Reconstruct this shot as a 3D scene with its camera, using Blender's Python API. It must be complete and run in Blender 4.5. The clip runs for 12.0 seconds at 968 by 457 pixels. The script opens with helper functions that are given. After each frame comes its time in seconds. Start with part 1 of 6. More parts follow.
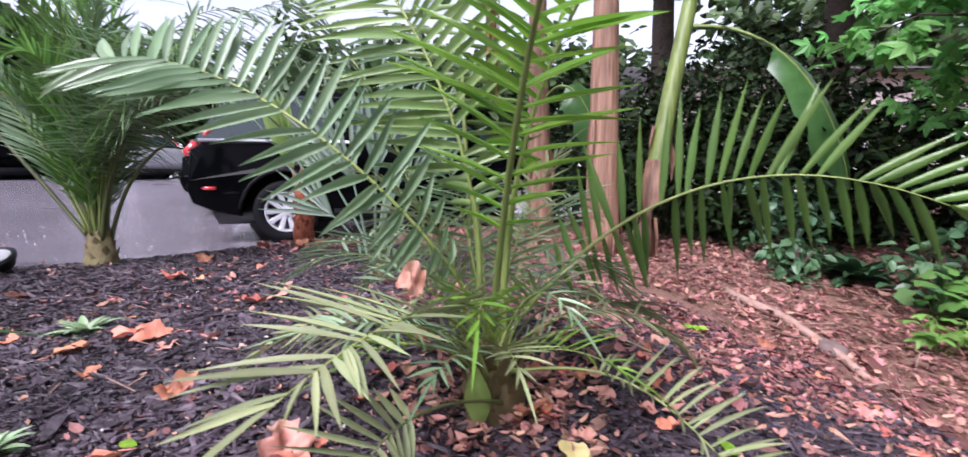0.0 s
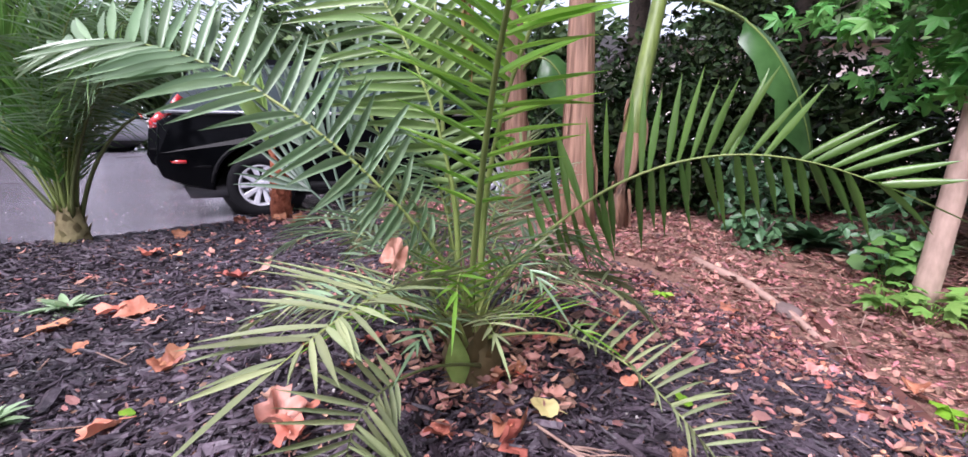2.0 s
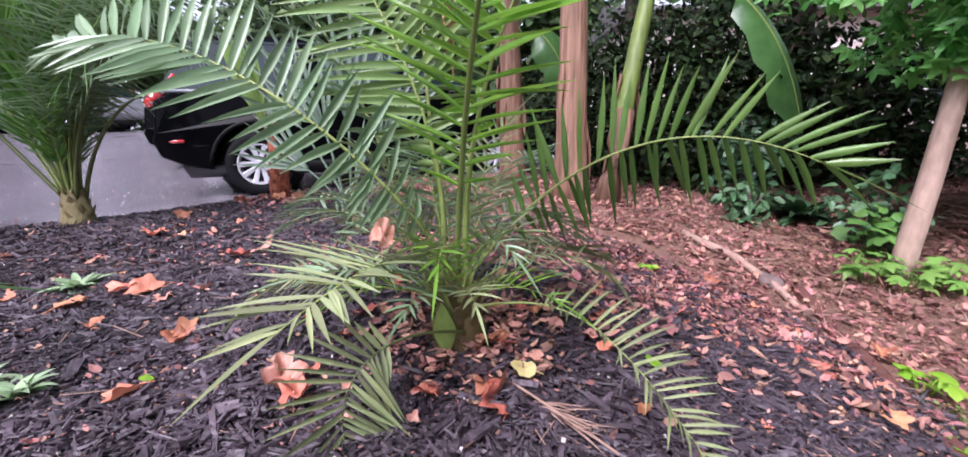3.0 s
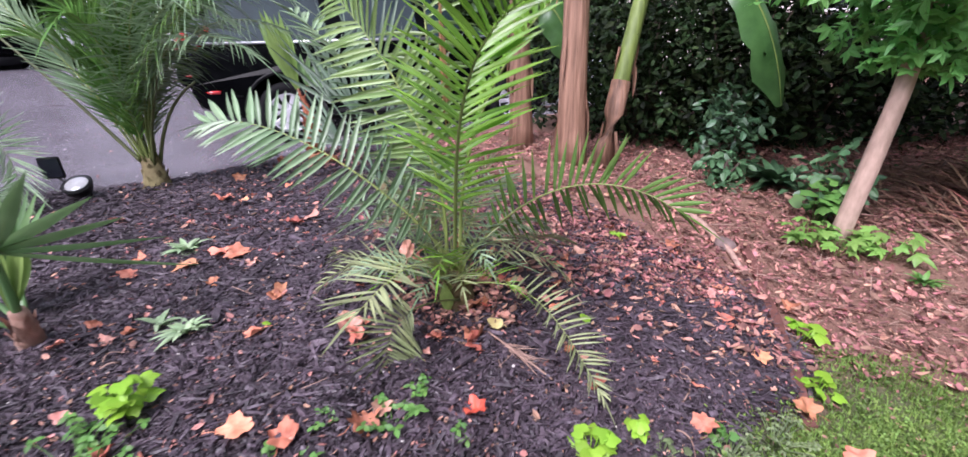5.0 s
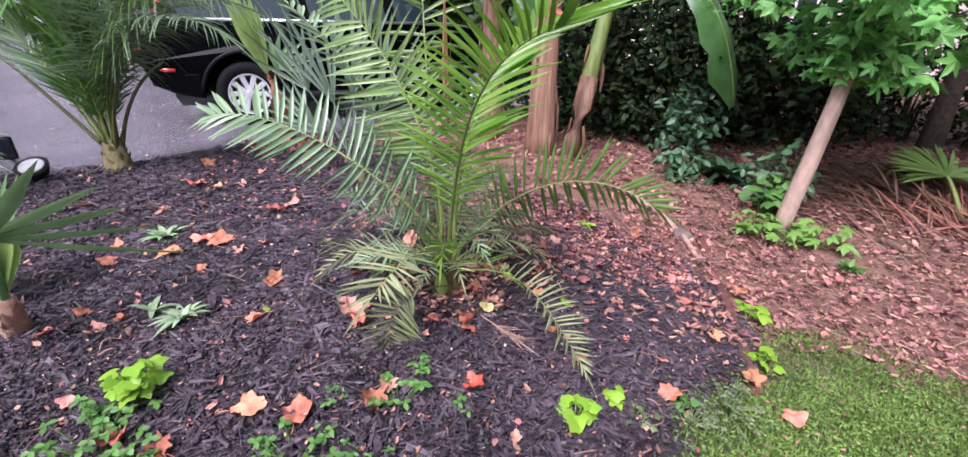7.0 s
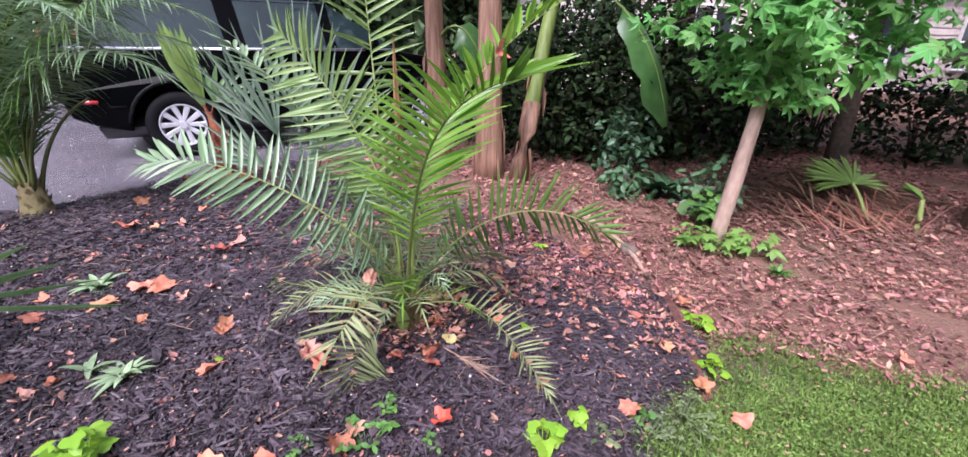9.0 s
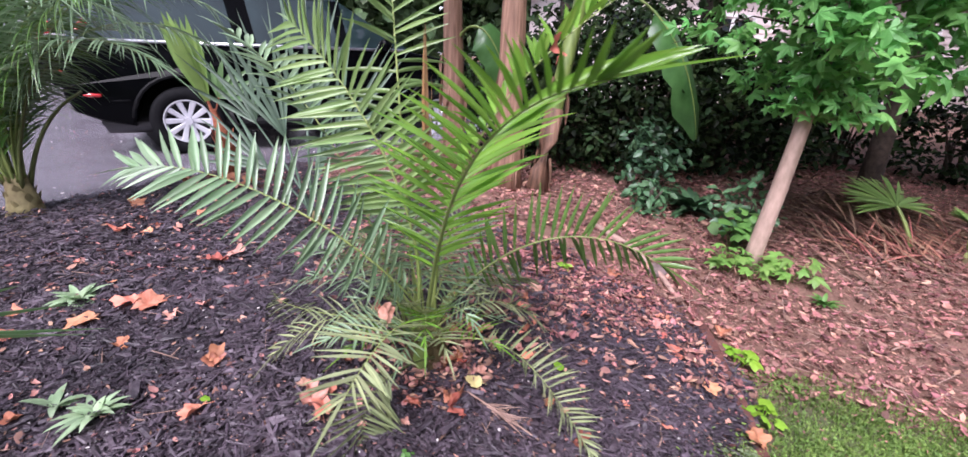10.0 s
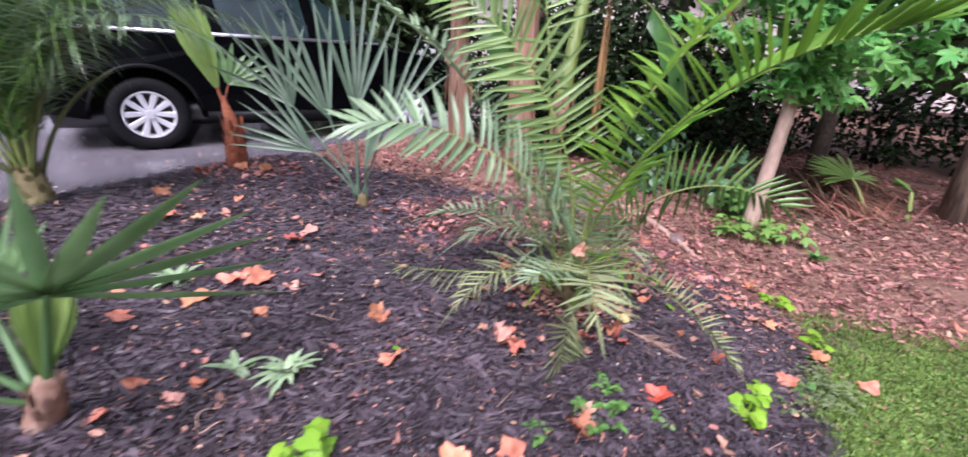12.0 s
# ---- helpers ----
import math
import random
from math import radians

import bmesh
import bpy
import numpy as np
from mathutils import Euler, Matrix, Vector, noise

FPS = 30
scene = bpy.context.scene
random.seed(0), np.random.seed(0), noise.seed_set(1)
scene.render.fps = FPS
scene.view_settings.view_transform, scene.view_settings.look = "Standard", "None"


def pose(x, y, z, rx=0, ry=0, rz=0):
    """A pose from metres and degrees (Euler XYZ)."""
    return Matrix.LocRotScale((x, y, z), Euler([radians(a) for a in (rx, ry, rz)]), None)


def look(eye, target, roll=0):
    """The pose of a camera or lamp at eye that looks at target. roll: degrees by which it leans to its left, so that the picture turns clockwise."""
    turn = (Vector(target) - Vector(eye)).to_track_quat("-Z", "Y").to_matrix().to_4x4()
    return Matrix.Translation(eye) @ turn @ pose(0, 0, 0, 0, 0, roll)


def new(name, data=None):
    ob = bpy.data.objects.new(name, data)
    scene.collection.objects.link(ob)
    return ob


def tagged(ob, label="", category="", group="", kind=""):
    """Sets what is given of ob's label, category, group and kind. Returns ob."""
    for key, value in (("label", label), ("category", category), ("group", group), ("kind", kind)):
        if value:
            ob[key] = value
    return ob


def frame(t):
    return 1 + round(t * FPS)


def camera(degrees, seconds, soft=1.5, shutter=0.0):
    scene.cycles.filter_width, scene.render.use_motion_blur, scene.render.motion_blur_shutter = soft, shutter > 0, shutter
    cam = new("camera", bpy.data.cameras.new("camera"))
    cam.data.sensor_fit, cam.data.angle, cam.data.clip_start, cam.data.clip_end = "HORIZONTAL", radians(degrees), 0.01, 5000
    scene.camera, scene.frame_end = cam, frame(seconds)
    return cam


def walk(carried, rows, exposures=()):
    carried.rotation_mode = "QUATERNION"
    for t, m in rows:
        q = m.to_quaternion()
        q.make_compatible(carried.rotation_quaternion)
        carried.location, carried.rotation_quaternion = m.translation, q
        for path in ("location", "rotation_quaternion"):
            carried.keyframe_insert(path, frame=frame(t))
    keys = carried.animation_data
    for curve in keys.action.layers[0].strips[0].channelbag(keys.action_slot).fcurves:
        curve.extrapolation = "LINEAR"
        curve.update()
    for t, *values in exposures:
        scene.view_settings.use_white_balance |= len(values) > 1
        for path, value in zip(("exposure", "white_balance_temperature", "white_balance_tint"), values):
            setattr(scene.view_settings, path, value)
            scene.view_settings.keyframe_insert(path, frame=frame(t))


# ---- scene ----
cam = camera(93.2, 12.0, shutter=0.5)
PATH = [
    (0, (0.037, 0.156, 0.315), (-0.1, 2.137, 0.073), 0.3),
    (0.5, (0.063, 0.147, 0.309), (0.006, 2.125, 0.021), 0.5),
    (1, (0.058, 0.141, 0.318), (0.011, 2.116, 0.006), 0.4),
    (1.5, (0.048, 0.132, 0.323), (0.006, 2.103, -0.016), 0.2),
    (2, (0.042, 0.115, 0.329), (-0.002, 2.08, -0.037), 0.1),
    (2.5, (0.055, 0.069, 0.343), (0.012, 2.028, -0.059), 0.0),
    (3, (0.072, 0.06, 0.345), (0.026, 2.004, -0.126), -0.6),
    (3.2, (0.084, 0.056, 0.357), (0.04, 1.985, -0.171), -0.8),
    (4.8, (0.183, -0.236, 0.607), (0.045, 1.614, -0.141), -1.1),
    (5, (0.168, -0.281, 0.633), (0.03, 1.563, -0.129), -1.0),
    (5.5, (0.119, -0.392, 0.673), (-0.019, 1.44, -0.118), -1.0),
    (6, (0.097, -0.398, 0.685), (-0.025, 1.428, -0.124), -0.7),
    (6.5, (0.086, -0.392, 0.681), (0.103, 1.434, -0.135), 1.4),
    (7, (0.076, -0.368, 0.683), (0.122, 1.457, -0.133), 1.8),
    (9, (0.056, -0.376, 0.727), (0.316, 1.465, -0.01), 1.2),
    (9.5, (0.041, -0.265, 0.713), (0.286, 1.587, -0.002), 2.3),
    (10, (0.003, -0.18, 0.705), (0.249, 1.67, -0.014), 2.9),
    (10.5, (-0.132, -0.086, 0.689), (0.371, 1.707, -0.041), 5.3),
    (11, (-0.261, -0.048, 0.648), (0.385, 1.68, -0.123), 5.3),
    (11.5, (-0.403, -0.123, 0.643), (0.232, 1.621, -0.102), 5.0),
    (12, (-0.579, -0.227, 0.605), (-0.048, 1.569, -0.096), 3.7),
]
walk(cam, [(t, look(eye, target, roll)) for t, eye, target, roll in PATH], [(0.0, 1.22, 5900, 26), (12.0, 1.22, 5900, 26)])

# ---- world, light ----
world = bpy.data.worlds.new("sky")
scene.world = world
world.use_nodes = True
wn = world.node_tree.nodes
sky = wn.new("ShaderNodeTexSky")
sky.sky_type = "NISHITA"
sky.sun_disc = False
sky.sun_elevation = radians(48)
sky.sun_rotation = radians(200)
sky.air_density, sky.dust_density, sky.ozone_density = 1.0, 1.6, 0.8
haze = wn.new("ShaderNodeHueSaturation")
haze.inputs["Saturation"].default_value = 0.3
world.node_tree.links.new(sky.outputs[0], haze.inputs["Color"])
world.node_tree.links.new(haze.outputs[0], wn["Background"].inputs[0])
wn["Background"].inputs[1].default_value = 0.12
sun = new("sun", bpy.data.lights.new("sun", "SUN"))
sun.data.energy, sun.data.angle, sun.data.color = 2.6, radians(32), (1.0, 0.96, 0.92)
sun.matrix_world = look((-2.5, -3, 7), (0, 1, 0))

# ---- materials ----


def mat(name, base, dark=None, scale=20.0, rough=0.6, bump=0.0, island=0.0, leaf=0.0, metal=0.0, spec=0.5, coarse=3.0, bump_scale=None, coat=0.0, stretch=None, vary=0.0):
    """Two-scale noise between base and dark, random brightness and hue per piece, fine relief, and light through thin leaves."""
    m = bpy.data.materials.new(name)
    m.use_nodes = True
    nt = m.node_tree
    n, l = nt.nodes, nt.links
    b = n["Principled BSDF"]
    b.inputs["Roughness"].default_value = rough
    b.inputs["Metallic"].default_value = metal
    b.inputs["Specular IOR Level"].default_value = spec
    b.inputs["Coat Weight"].default_value = coat
    dark = dark or tuple(c * 0.6 for c in base)
    tc = n.new("ShaderNodeTexCoord")
    fine, wide = n.new("ShaderNodeTexNoise"), n.new("ShaderNodeTexNoise")
    fine.inputs["Scale"].default_value, wide.inputs["Scale"].default_value = scale, coarse
    fine.inputs["Detail"].default_value = wide.inputs["Detail"].default_value = 4
    place = tc.outputs["Object"]
    if stretch:
        mp = n.new("ShaderNodeMapping")
        mp.inputs["Scale"].default_value = stretch
        l.new(place, mp.inputs["Vector"])
        place = mp.outputs[0]
    l.new(place, fine.inputs["Vector"])
    l.new(place, wide.inputs["Vector"])
    add = n.new("ShaderNodeMath")
    add.operation = "ADD"
    l.new(fine.outputs[0], add.inputs[0])
    l.new(wide.outputs[0], add.inputs[1])
    ramp = n.new("ShaderNodeMapRange")
    ramp.inputs[1].default_value, ramp.inputs[2].default_value = 0.7, 1.3
    l.new(add.outputs[0], ramp.inputs[0])
    mix = n.new("ShaderNodeMix")
    mix.data_type = "RGBA"
    mix.inputs[6].default_value, mix.inputs[7].default_value = (*dark, 1), (*base, 1)
    l.new(ramp.outputs[0], mix.inputs[0])
    out = mix.outputs[2]
    if island:
        geo = n.new("ShaderNodeNewGeometry")
        hsv = n.new("ShaderNodeHueSaturation")
        val, hue = n.new("ShaderNodeMapRange"), n.new("ShaderNodeMapRange")
        val.inputs[3].default_value, val.inputs[4].default_value = 1 - island, 1 + island
        hue.inputs[3].default_value, hue.inputs[4].default_value = 0.5 + island * 0.035, 0.5 - island * 0.035
        l.new(geo.outputs["Random Per Island"], val.inputs[0])
        wn2 = n.new("ShaderNodeTexWhiteNoise")
        wn2.noise_dimensions = "1D"
        l.new(geo.outputs["Random Per Island"], wn2.inputs["W"])
        l.new(wn2.outputs[0], hue.inputs[0])
        l.new(val.outputs[0], hsv.inputs["Value"])
        l.new(hue.outputs[0], hsv.inputs["Hue"])
        l.new(out, hsv.inputs["Color"])
        out = hsv.outputs[0]
    if vary:
        info, hs = n.new("ShaderNodeObjectInfo"), n.new("ShaderNodeHueSaturation")
        va, hu, wh = n.new("ShaderNodeMapRange"), n.new("ShaderNodeMapRange"), n.new("ShaderNodeTexWhiteNoise")
        wh.noise_dimensions = "1D"
        va.inputs[3].default_value, va.inputs[4].default_value = 1 - 0.6 * vary, 1 + 0.4 * vary
        hu.inputs[3].default_value, hu.inputs[4].default_value = 0.5 - 0.02 * vary, 0.5 + 0.05 * vary
        l.new(info.outputs["Random"], va.inputs[0])
        l.new(info.outputs["Random"], wh.inputs["W"])
        l.new(wh.outputs[0], hu.inputs[0])
        l.new(va.outputs[0], hs.inputs["Value"])
        l.new(hu.outputs[0], hs.inputs["Hue"])
        l.new(out, hs.inputs["Color"])
        out = hs.outputs[0]
    l.new(out, b.inputs["Base Color"])
    if bump:
        bp = n.new("ShaderNodeBump")
        bp.inputs["Strength"].default_value, bp.inputs["Distance"].default_value = bump, 0.01
        src = fine
        if bump_scale:
            src = n.new("ShaderNodeTexNoise")
            src.inputs["Scale"].default_value, src.inputs["Detail"].default_value = bump_scale, 6
            l.new(tc.outputs["Object"], src.inputs["Vector"])
        l.new(src.outputs[0], bp.inputs["Height"])
        l.new(bp.outputs[0], b.inputs["Normal"])
    if leaf:
        tr, ms = n.new("ShaderNodeBsdfTranslucent"), n.new("ShaderNodeMixShader")
        l.new(out, tr.inputs[0])
        ms.inputs[0].default_value = leaf
        l.new(b.outputs[0], ms.inputs[1])
        l.new(tr.outputs[0], ms.inputs[2])
        l.new(ms.outputs[0], n["Material Output"].inputs[0])
    return m


M_PALM = mat("palm green", (0.16, 0.28, 0.07), (0.085, 0.18, 0.04), 9, 0.26, spec=0.65, island=0.22, leaf=0.3, coarse=2)
M_PALM_SILVER = mat("palm silvery green", (0.3, 0.42, 0.25), (0.16, 0.27, 0.13), 9, 0.32, spec=0.6, island=0.25, leaf=0.2, coarse=3)
M_PALM_MID = mat("palm mid green", (0.26, 0.38, 0.14), (0.14, 0.24, 0.06), 9, 0.28, spec=0.6, island=0.25, leaf=0.3, coarse=2)
M_PALM_BRIGHT = mat("palm yellow green", (0.25, 0.46, 0.065), (0.13, 0.29, 0.03), 8, 0.25, spec=0.6, island=0.24, leaf=0.46, coarse=2)
M_PALM_DULL = mat("palm dull olive", (0.37, 0.41, 0.22), (0.2, 0.25, 0.1), 10, 0.34, island=0.35, leaf=0.22, coarse=4)
M_PALM_DEEP = mat("palm deep green", (0.18, 0.35, 0.08), (0.09, 0.21, 0.04), 9, 0.28, island=0.3, leaf=0.45, coarse=2)
M_BLUE = mat("fan palm blue green", (0.15, 0.225, 0.15), (0.07, 0.12, 0.075), 9, 0.42, island=0.3, leaf=0.2, coarse=3)
M_FAN_LIGHT = mat("palmetto light green", (0.3, 0.44, 0.13), (0.17, 0.3, 0.07), 9, 0.4, island=0.2, leaf=0.35, coarse=4)
M_FAN = mat("fan palm green", (0.24, 0.4, 0.18), (0.13, 0.26, 0.09), 9, 0.28, island=0.25, leaf=0.4, coarse=4)
M_RACHIS = mat("palm rachis yellow green", (0.33, 0.38, 0.12), (0.2, 0.27, 0.07), 14, 0.42)
M_RACHIS_MID = mat("palm rachis olive green", (0.23, 0.28, 0.085), (0.12, 0.16, 0.045), 14, 0.42)
M_RACHIS_DARK = mat("palm rachis dark", (0.12, 0.14, 0.045), (0.06, 0.075, 0.025), 14, 0.45)
M_BOOT = mat("palm boot fibre", (0.2, 0.14, 0.06), (0.07, 0.06, 0.025), 30, 0.8, 0.6, coarse=9)
M_BOOT_OLIVE = mat("olive palm boot", (0.3, 0.26, 0.12), (0.13, 0.1, 0.045), 30, 0.75, 0.5, coarse=9)
M_BOOT_GREEN = mat("green palm boot", (0.27, 0.38, 0.1), (0.16, 0.22, 0.05), 40, 0.5, 0.4, coarse=14, vary=0.4)
M_RED_FIBRE = mat("reddish trunk fibre", (0.45, 0.15, 0.075), (0.2, 0.05, 0.025), 60, 0.85, 0.8, coarse=10)
M_PINK_FIBRE = mat("pale pinkish trunk fibre", (0.5, 0.33, 0.26), (0.25, 0.13, 0.09), 30, 0.8, 0.6, coarse=10)
M_DEAD = mat("dry straw leaf", (0.42, 0.25, 0.1), (0.2, 0.1, 0.04), 20, 0.7, island=0.3, leaf=0.15)
M_CHIP = mat("dark wood mulch", (0.1, 0.074, 0.092), (0.023, 0.0165, 0.0215), 60, 0.5, 0.6, island=0.55, coarse=4)
M_LITTER = mat("reddish brown leaf litter", (0.47, 0.215, 0.185), (0.13, 0.055, 0.047), 25, 0.7, 0.3, island=0.7, leaf=0.1, coarse=2)
M_DARKSCRAP = mat("dark red leaf crumbs", (0.26, 0.095, 0.085), (0.09, 0.035, 0.032), 25, 0.7, 0.3, island=0.7)
M_SCRAP = mat("faded leaf scraps", (0.5, 0.27, 0.21), (0.22, 0.1, 0.075), 25, 0.7, 0.3, island=0.7, leaf=0.1)
M_STRAW = mat("brown dead fronds", (0.29, 0.165, 0.11), (0.11, 0.06, 0.04), 25, 0.8, island=0.6, coarse=3)
M_REDSTRAW = mat("red brown frond stalks", (0.4, 0.16, 0.115), (0.18, 0.06, 0.042), 25, 0.7, island=0.5, coarse=3)
M_ORANGE = mat("orange fallen leaf", (0.84, 0.35, 0.235), (0.64, 0.19, 0.12), 40, 0.6, 0.4, leaf=0.15, coarse=24, vary=0.4)
M_RUST = mat("rust brown fallen leaf", (0.6, 0.2, 0.13), (0.3, 0.085, 0.055), 40, 0.65, 0.5, leaf=0.1, coarse=24, vary=0.5)
M_PINKLEAF = mat("pink dry leaf", (0.72, 0.38, 0.31), (0.46, 0.19, 0.14), 40, 0.65, 0.5, leaf=0.15, coarse=26, vary=0.4)
M_REDLEAF = mat("red fallen leaf", (0.78, 0.15, 0.085), (0.55, 0.07, 0.045), 22, 0.5, 0.2, leaf=0.15)
M_YELLOWLEAF = mat("pale yellow leaf", (0.68, 0.6, 0.28), (0.5, 0.4, 0.15), 22, 0.6, 0.2, leaf=0.2)
M_WEED = mat("weed green", (0.15, 0.32, 0.07), (0.08, 0.2, 0.04), 14, 0.5, island=0.3, leaf=0.3)
M_PALEWEED = mat("pale green rosette", (0.42, 0.55, 0.35), (0.27, 0.4, 0.2), 14, 0.5, island=0.25, leaf=0.25)
M_LIME = mat("lime green weed", (0.34, 0.58, 0.05), (0.22, 0.44, 0.03), 14, 0.5, island=0.2, leaf=0.35)
M_COVER = mat("ground cover green", (0.26, 0.46, 0.1), (0.15, 0.32, 0.06), 14, 0.5, island=0.3, leaf=0.3)
M_GRASS = mat("lawn grass", (0.23, 0.36, 0.08), (0.12, 0.2, 0.04), 9, 0.55, island=0.4, leaf=0.3, coarse=5)
M_GUM = mat("sweetgum leaf", (0.2, 0.48, 0.13), (0.1, 0.31, 0.065), 14, 0.45, island=0.4, leaf=0.4)
# Kept near black: the hedge's shade is put into its leaf colour.
M_SHRUB = mat("shrub leaf darkened for shade", (0.032, 0.058, 0.02), (0.007, 0.014, 0.004), 14, 0.55, spec=0.16, island=0.85, leaf=0.12)
M_SHRUB_LIGHT = mat("green shrub leaf", (0.12, 0.24, 0.11), (0.06, 0.14, 0.06), 14, 0.4, island=0.4, leaf=0.25)
M_FAR = mat("far foliage", (0.09, 0.15, 0.05), (0.05, 0.09, 0.03), 6, 0.6, island=0.5, leaf=0.25)
M_BANANA_STEM = mat("banana stem brown", (0.4, 0.23, 0.155), (0.13, 0.065, 0.04), 60, 0.65, 1.0, coarse=18, stretch=(1, 1, 0.06))
M_BANANA_DARK = mat("banana stem dark brown", (0.22, 0.115, 0.07), (0.06, 0.032, 0.02), 60, 0.65, 1.0, coarse=18, stretch=(1, 1, 0.06))
M_BANANA_GREEN = mat("banana stem green", (0.2, 0.27, 0.06), (0.1, 0.14, 0.035), 40, 0.5, 0.5, coarse=14, stretch=(1, 1, 0.1))
M_BANANA_LEAF = mat("banana leaf", (0.075, 0.18, 0.05), (0.035, 0.1, 0.025), 14, 0.35, 0.3, leaf=0.25)
M_BARK = mat("smooth grey brown bark", (0.5, 0.35, 0.28), (0.29, 0.2, 0.155), 45, 0.8, 0.4, coarse=9, stretch=(1, 1, 0.35))
M_BARK_DARK = mat("dark tree bark", (0.1, 0.07, 0.052), (0.035, 0.025, 0.02), 40, 0.9, 0.9, coarse=6)
M_BARK_MID = mat("furrowed brown bark", (0.24, 0.165, 0.12), (0.07, 0.048, 0.035), 50, 0.9, 1.0, coarse=14, stretch=(1, 1, 0.16))
M_STICK = mat("pale dry wood", (0.45, 0.3, 0.24), (0.22, 0.13, 0.1), 30, 0.8, 0.4)
M_STONE = mat("brown grey stone", (0.2, 0.14, 0.13), (0.1, 0.07, 0.06), 25, 0.85, 0.7)
M_EDGING = mat("reddish brown edging", (0.17, 0.065, 0.05), (0.08, 0.03, 0.024), 30, 0.8, 0.5)
M_ASPHALT = mat("asphalt driveway", (0.225, 0.205, 0.235), (0.145, 0.132, 0.15), 150, 0.19, 0.12, spec=1.0, coarse=0.8, bump_scale=220)
M_PAINT = mat("black car paint", (0.0022, 0.0024, 0.003), (0.0015, 0.0016, 0.002), 5, 0.05, spec=0.045)
M_PALEGRIT = mat("pale grit", (0.6, 0.56, 0.54), (0.42, 0.38, 0.36), 60, 0.6, island=0.3)
M_PAINT_GREY = mat("silver car paint", (0.5, 0.51, 0.54), (0.46, 0.47, 0.5), 5, 0.25, metal=0.2, coat=0.8)
M_GREYWEED = mat("grey green seedling", (0.2, 0.26, 0.12), (0.11, 0.15, 0.065), 14, 0.6, island=0.4, leaf=0.2)
M_SHRUB_MID = mat("mid green shrub leaf", (0.07, 0.15, 0.07), (0.03, 0.075, 0.03), 14, 0.4, island=0.5, leaf=0.2)
M_TRIM = mat("black plastic trim", (0.006, 0.006, 0.007), (0.004, 0.004, 0.004), 40, 0.5, spec=0.15)
M_TYRE = mat("tyre rubber", (0.008, 0.008, 0.009), (0.004, 0.004, 0.005), 40, 0.75, 0.2, spec=0.15)
M_ALLOY = mat("alloy rim", (0.8, 0.8, 0.83), (0.7, 0.7, 0.74), 8, 0.25, metal=0.55)
M_CHROME = mat("chrome strip", (0.8, 0.8, 0.82), (0.7, 0.7, 0.72), 8, 0.32, metal=1.0)
M_CARGLASS = mat("dark car glass", (0.02, 0.036, 0.038), (0.012, 0.022, 0.024), 3, 0.03, spec=0.5)
M_TAIL = mat("red tail light", (0.55, 0.02, 0.02), (0.4, 0.01, 0.01), 30, 0.15, coat=1.0)
M_BLACK = mat("black plastic", (0.012, 0.012, 0.013), (0.007, 0.007, 0.008), 50, 0.45)
M_LENS = mat("frosted lamp lens", (0.5, 0.51, 0.52), (0.4, 0.4, 0.4), 60, 0.15, coat=0.5)
M_SOLAR = mat("solar panel", (0.015, 0.018, 0.03), (0.01, 0.012, 0.02), 40, 0.15, spec=0.7)
M_SIDING = mat("pale house siding", (0.8, 0.69, 0.66), (0.68, 0.57, 0.54), 6, 0.7, 0.1)
M_TRIMWHITE = mat("white house trim", (0.78, 0.76, 0.75), (0.68, 0.66, 0.64), 8, 0.6)
M_GLASS = mat("window glass", (0.04, 0.05, 0.055), (0.03, 0.035, 0.04), 3, 0.05, spec=0.8)
M_ROOF = mat("grey roof shingle", (0.13, 0.12, 0.12), (0.07, 0.065, 0.065), 30, 0.9, 0.5)


# ---- building helpers ----
def part(name, me, material, parent=None, label=""):
    """Link a bmesh or a mesh as one object, under a thing or a part."""
    if isinstance(me, bmesh.types.BMesh):
        bm, me = me, bpy.data.meshes.new(name)
        bm.to_mesh(me)
        bm.free()
    if not me.materials:
        me.materials.append(material)
    ob = new(name, me)
    if parent is not None:
        ob.parent = parent
    if label:
        ob["label"] = label
    return ob


def thing(name, label, category, group="", at=(0, 0, 0), rz=0.0, kind=""):
    ob = new(name)
    ob.empty_display_size = 0.05
    ob.matrix_basis = pose(*at, 0, 0, rz)
    return tagged(ob, label, category, group, kind)


def soup(name, verts, faces, smooth=True):
    me = bpy.data.meshes.new(name)
    me.from_pydata([tuple(map(float, v)) for v in verts], [], faces)
    if smooth:
        me.polygons.foreach_set("use_smooth", [True] * len(me.polygons))
    me.update()
    return me


def unit(v):
    v = np.asarray(v, float)
    return v / max(np.linalg.norm(v), 1e-9)


def bezier(P, u):
    P = np.asarray(P, float)
    u = np.asarray(u)[:, None]
    return (1 - u) ** 3 * P[0] + 3 * u * (1 - u) ** 2 * P[1] + 3 * u * u * (1 - u) * P[2] + u**3 * P[3]


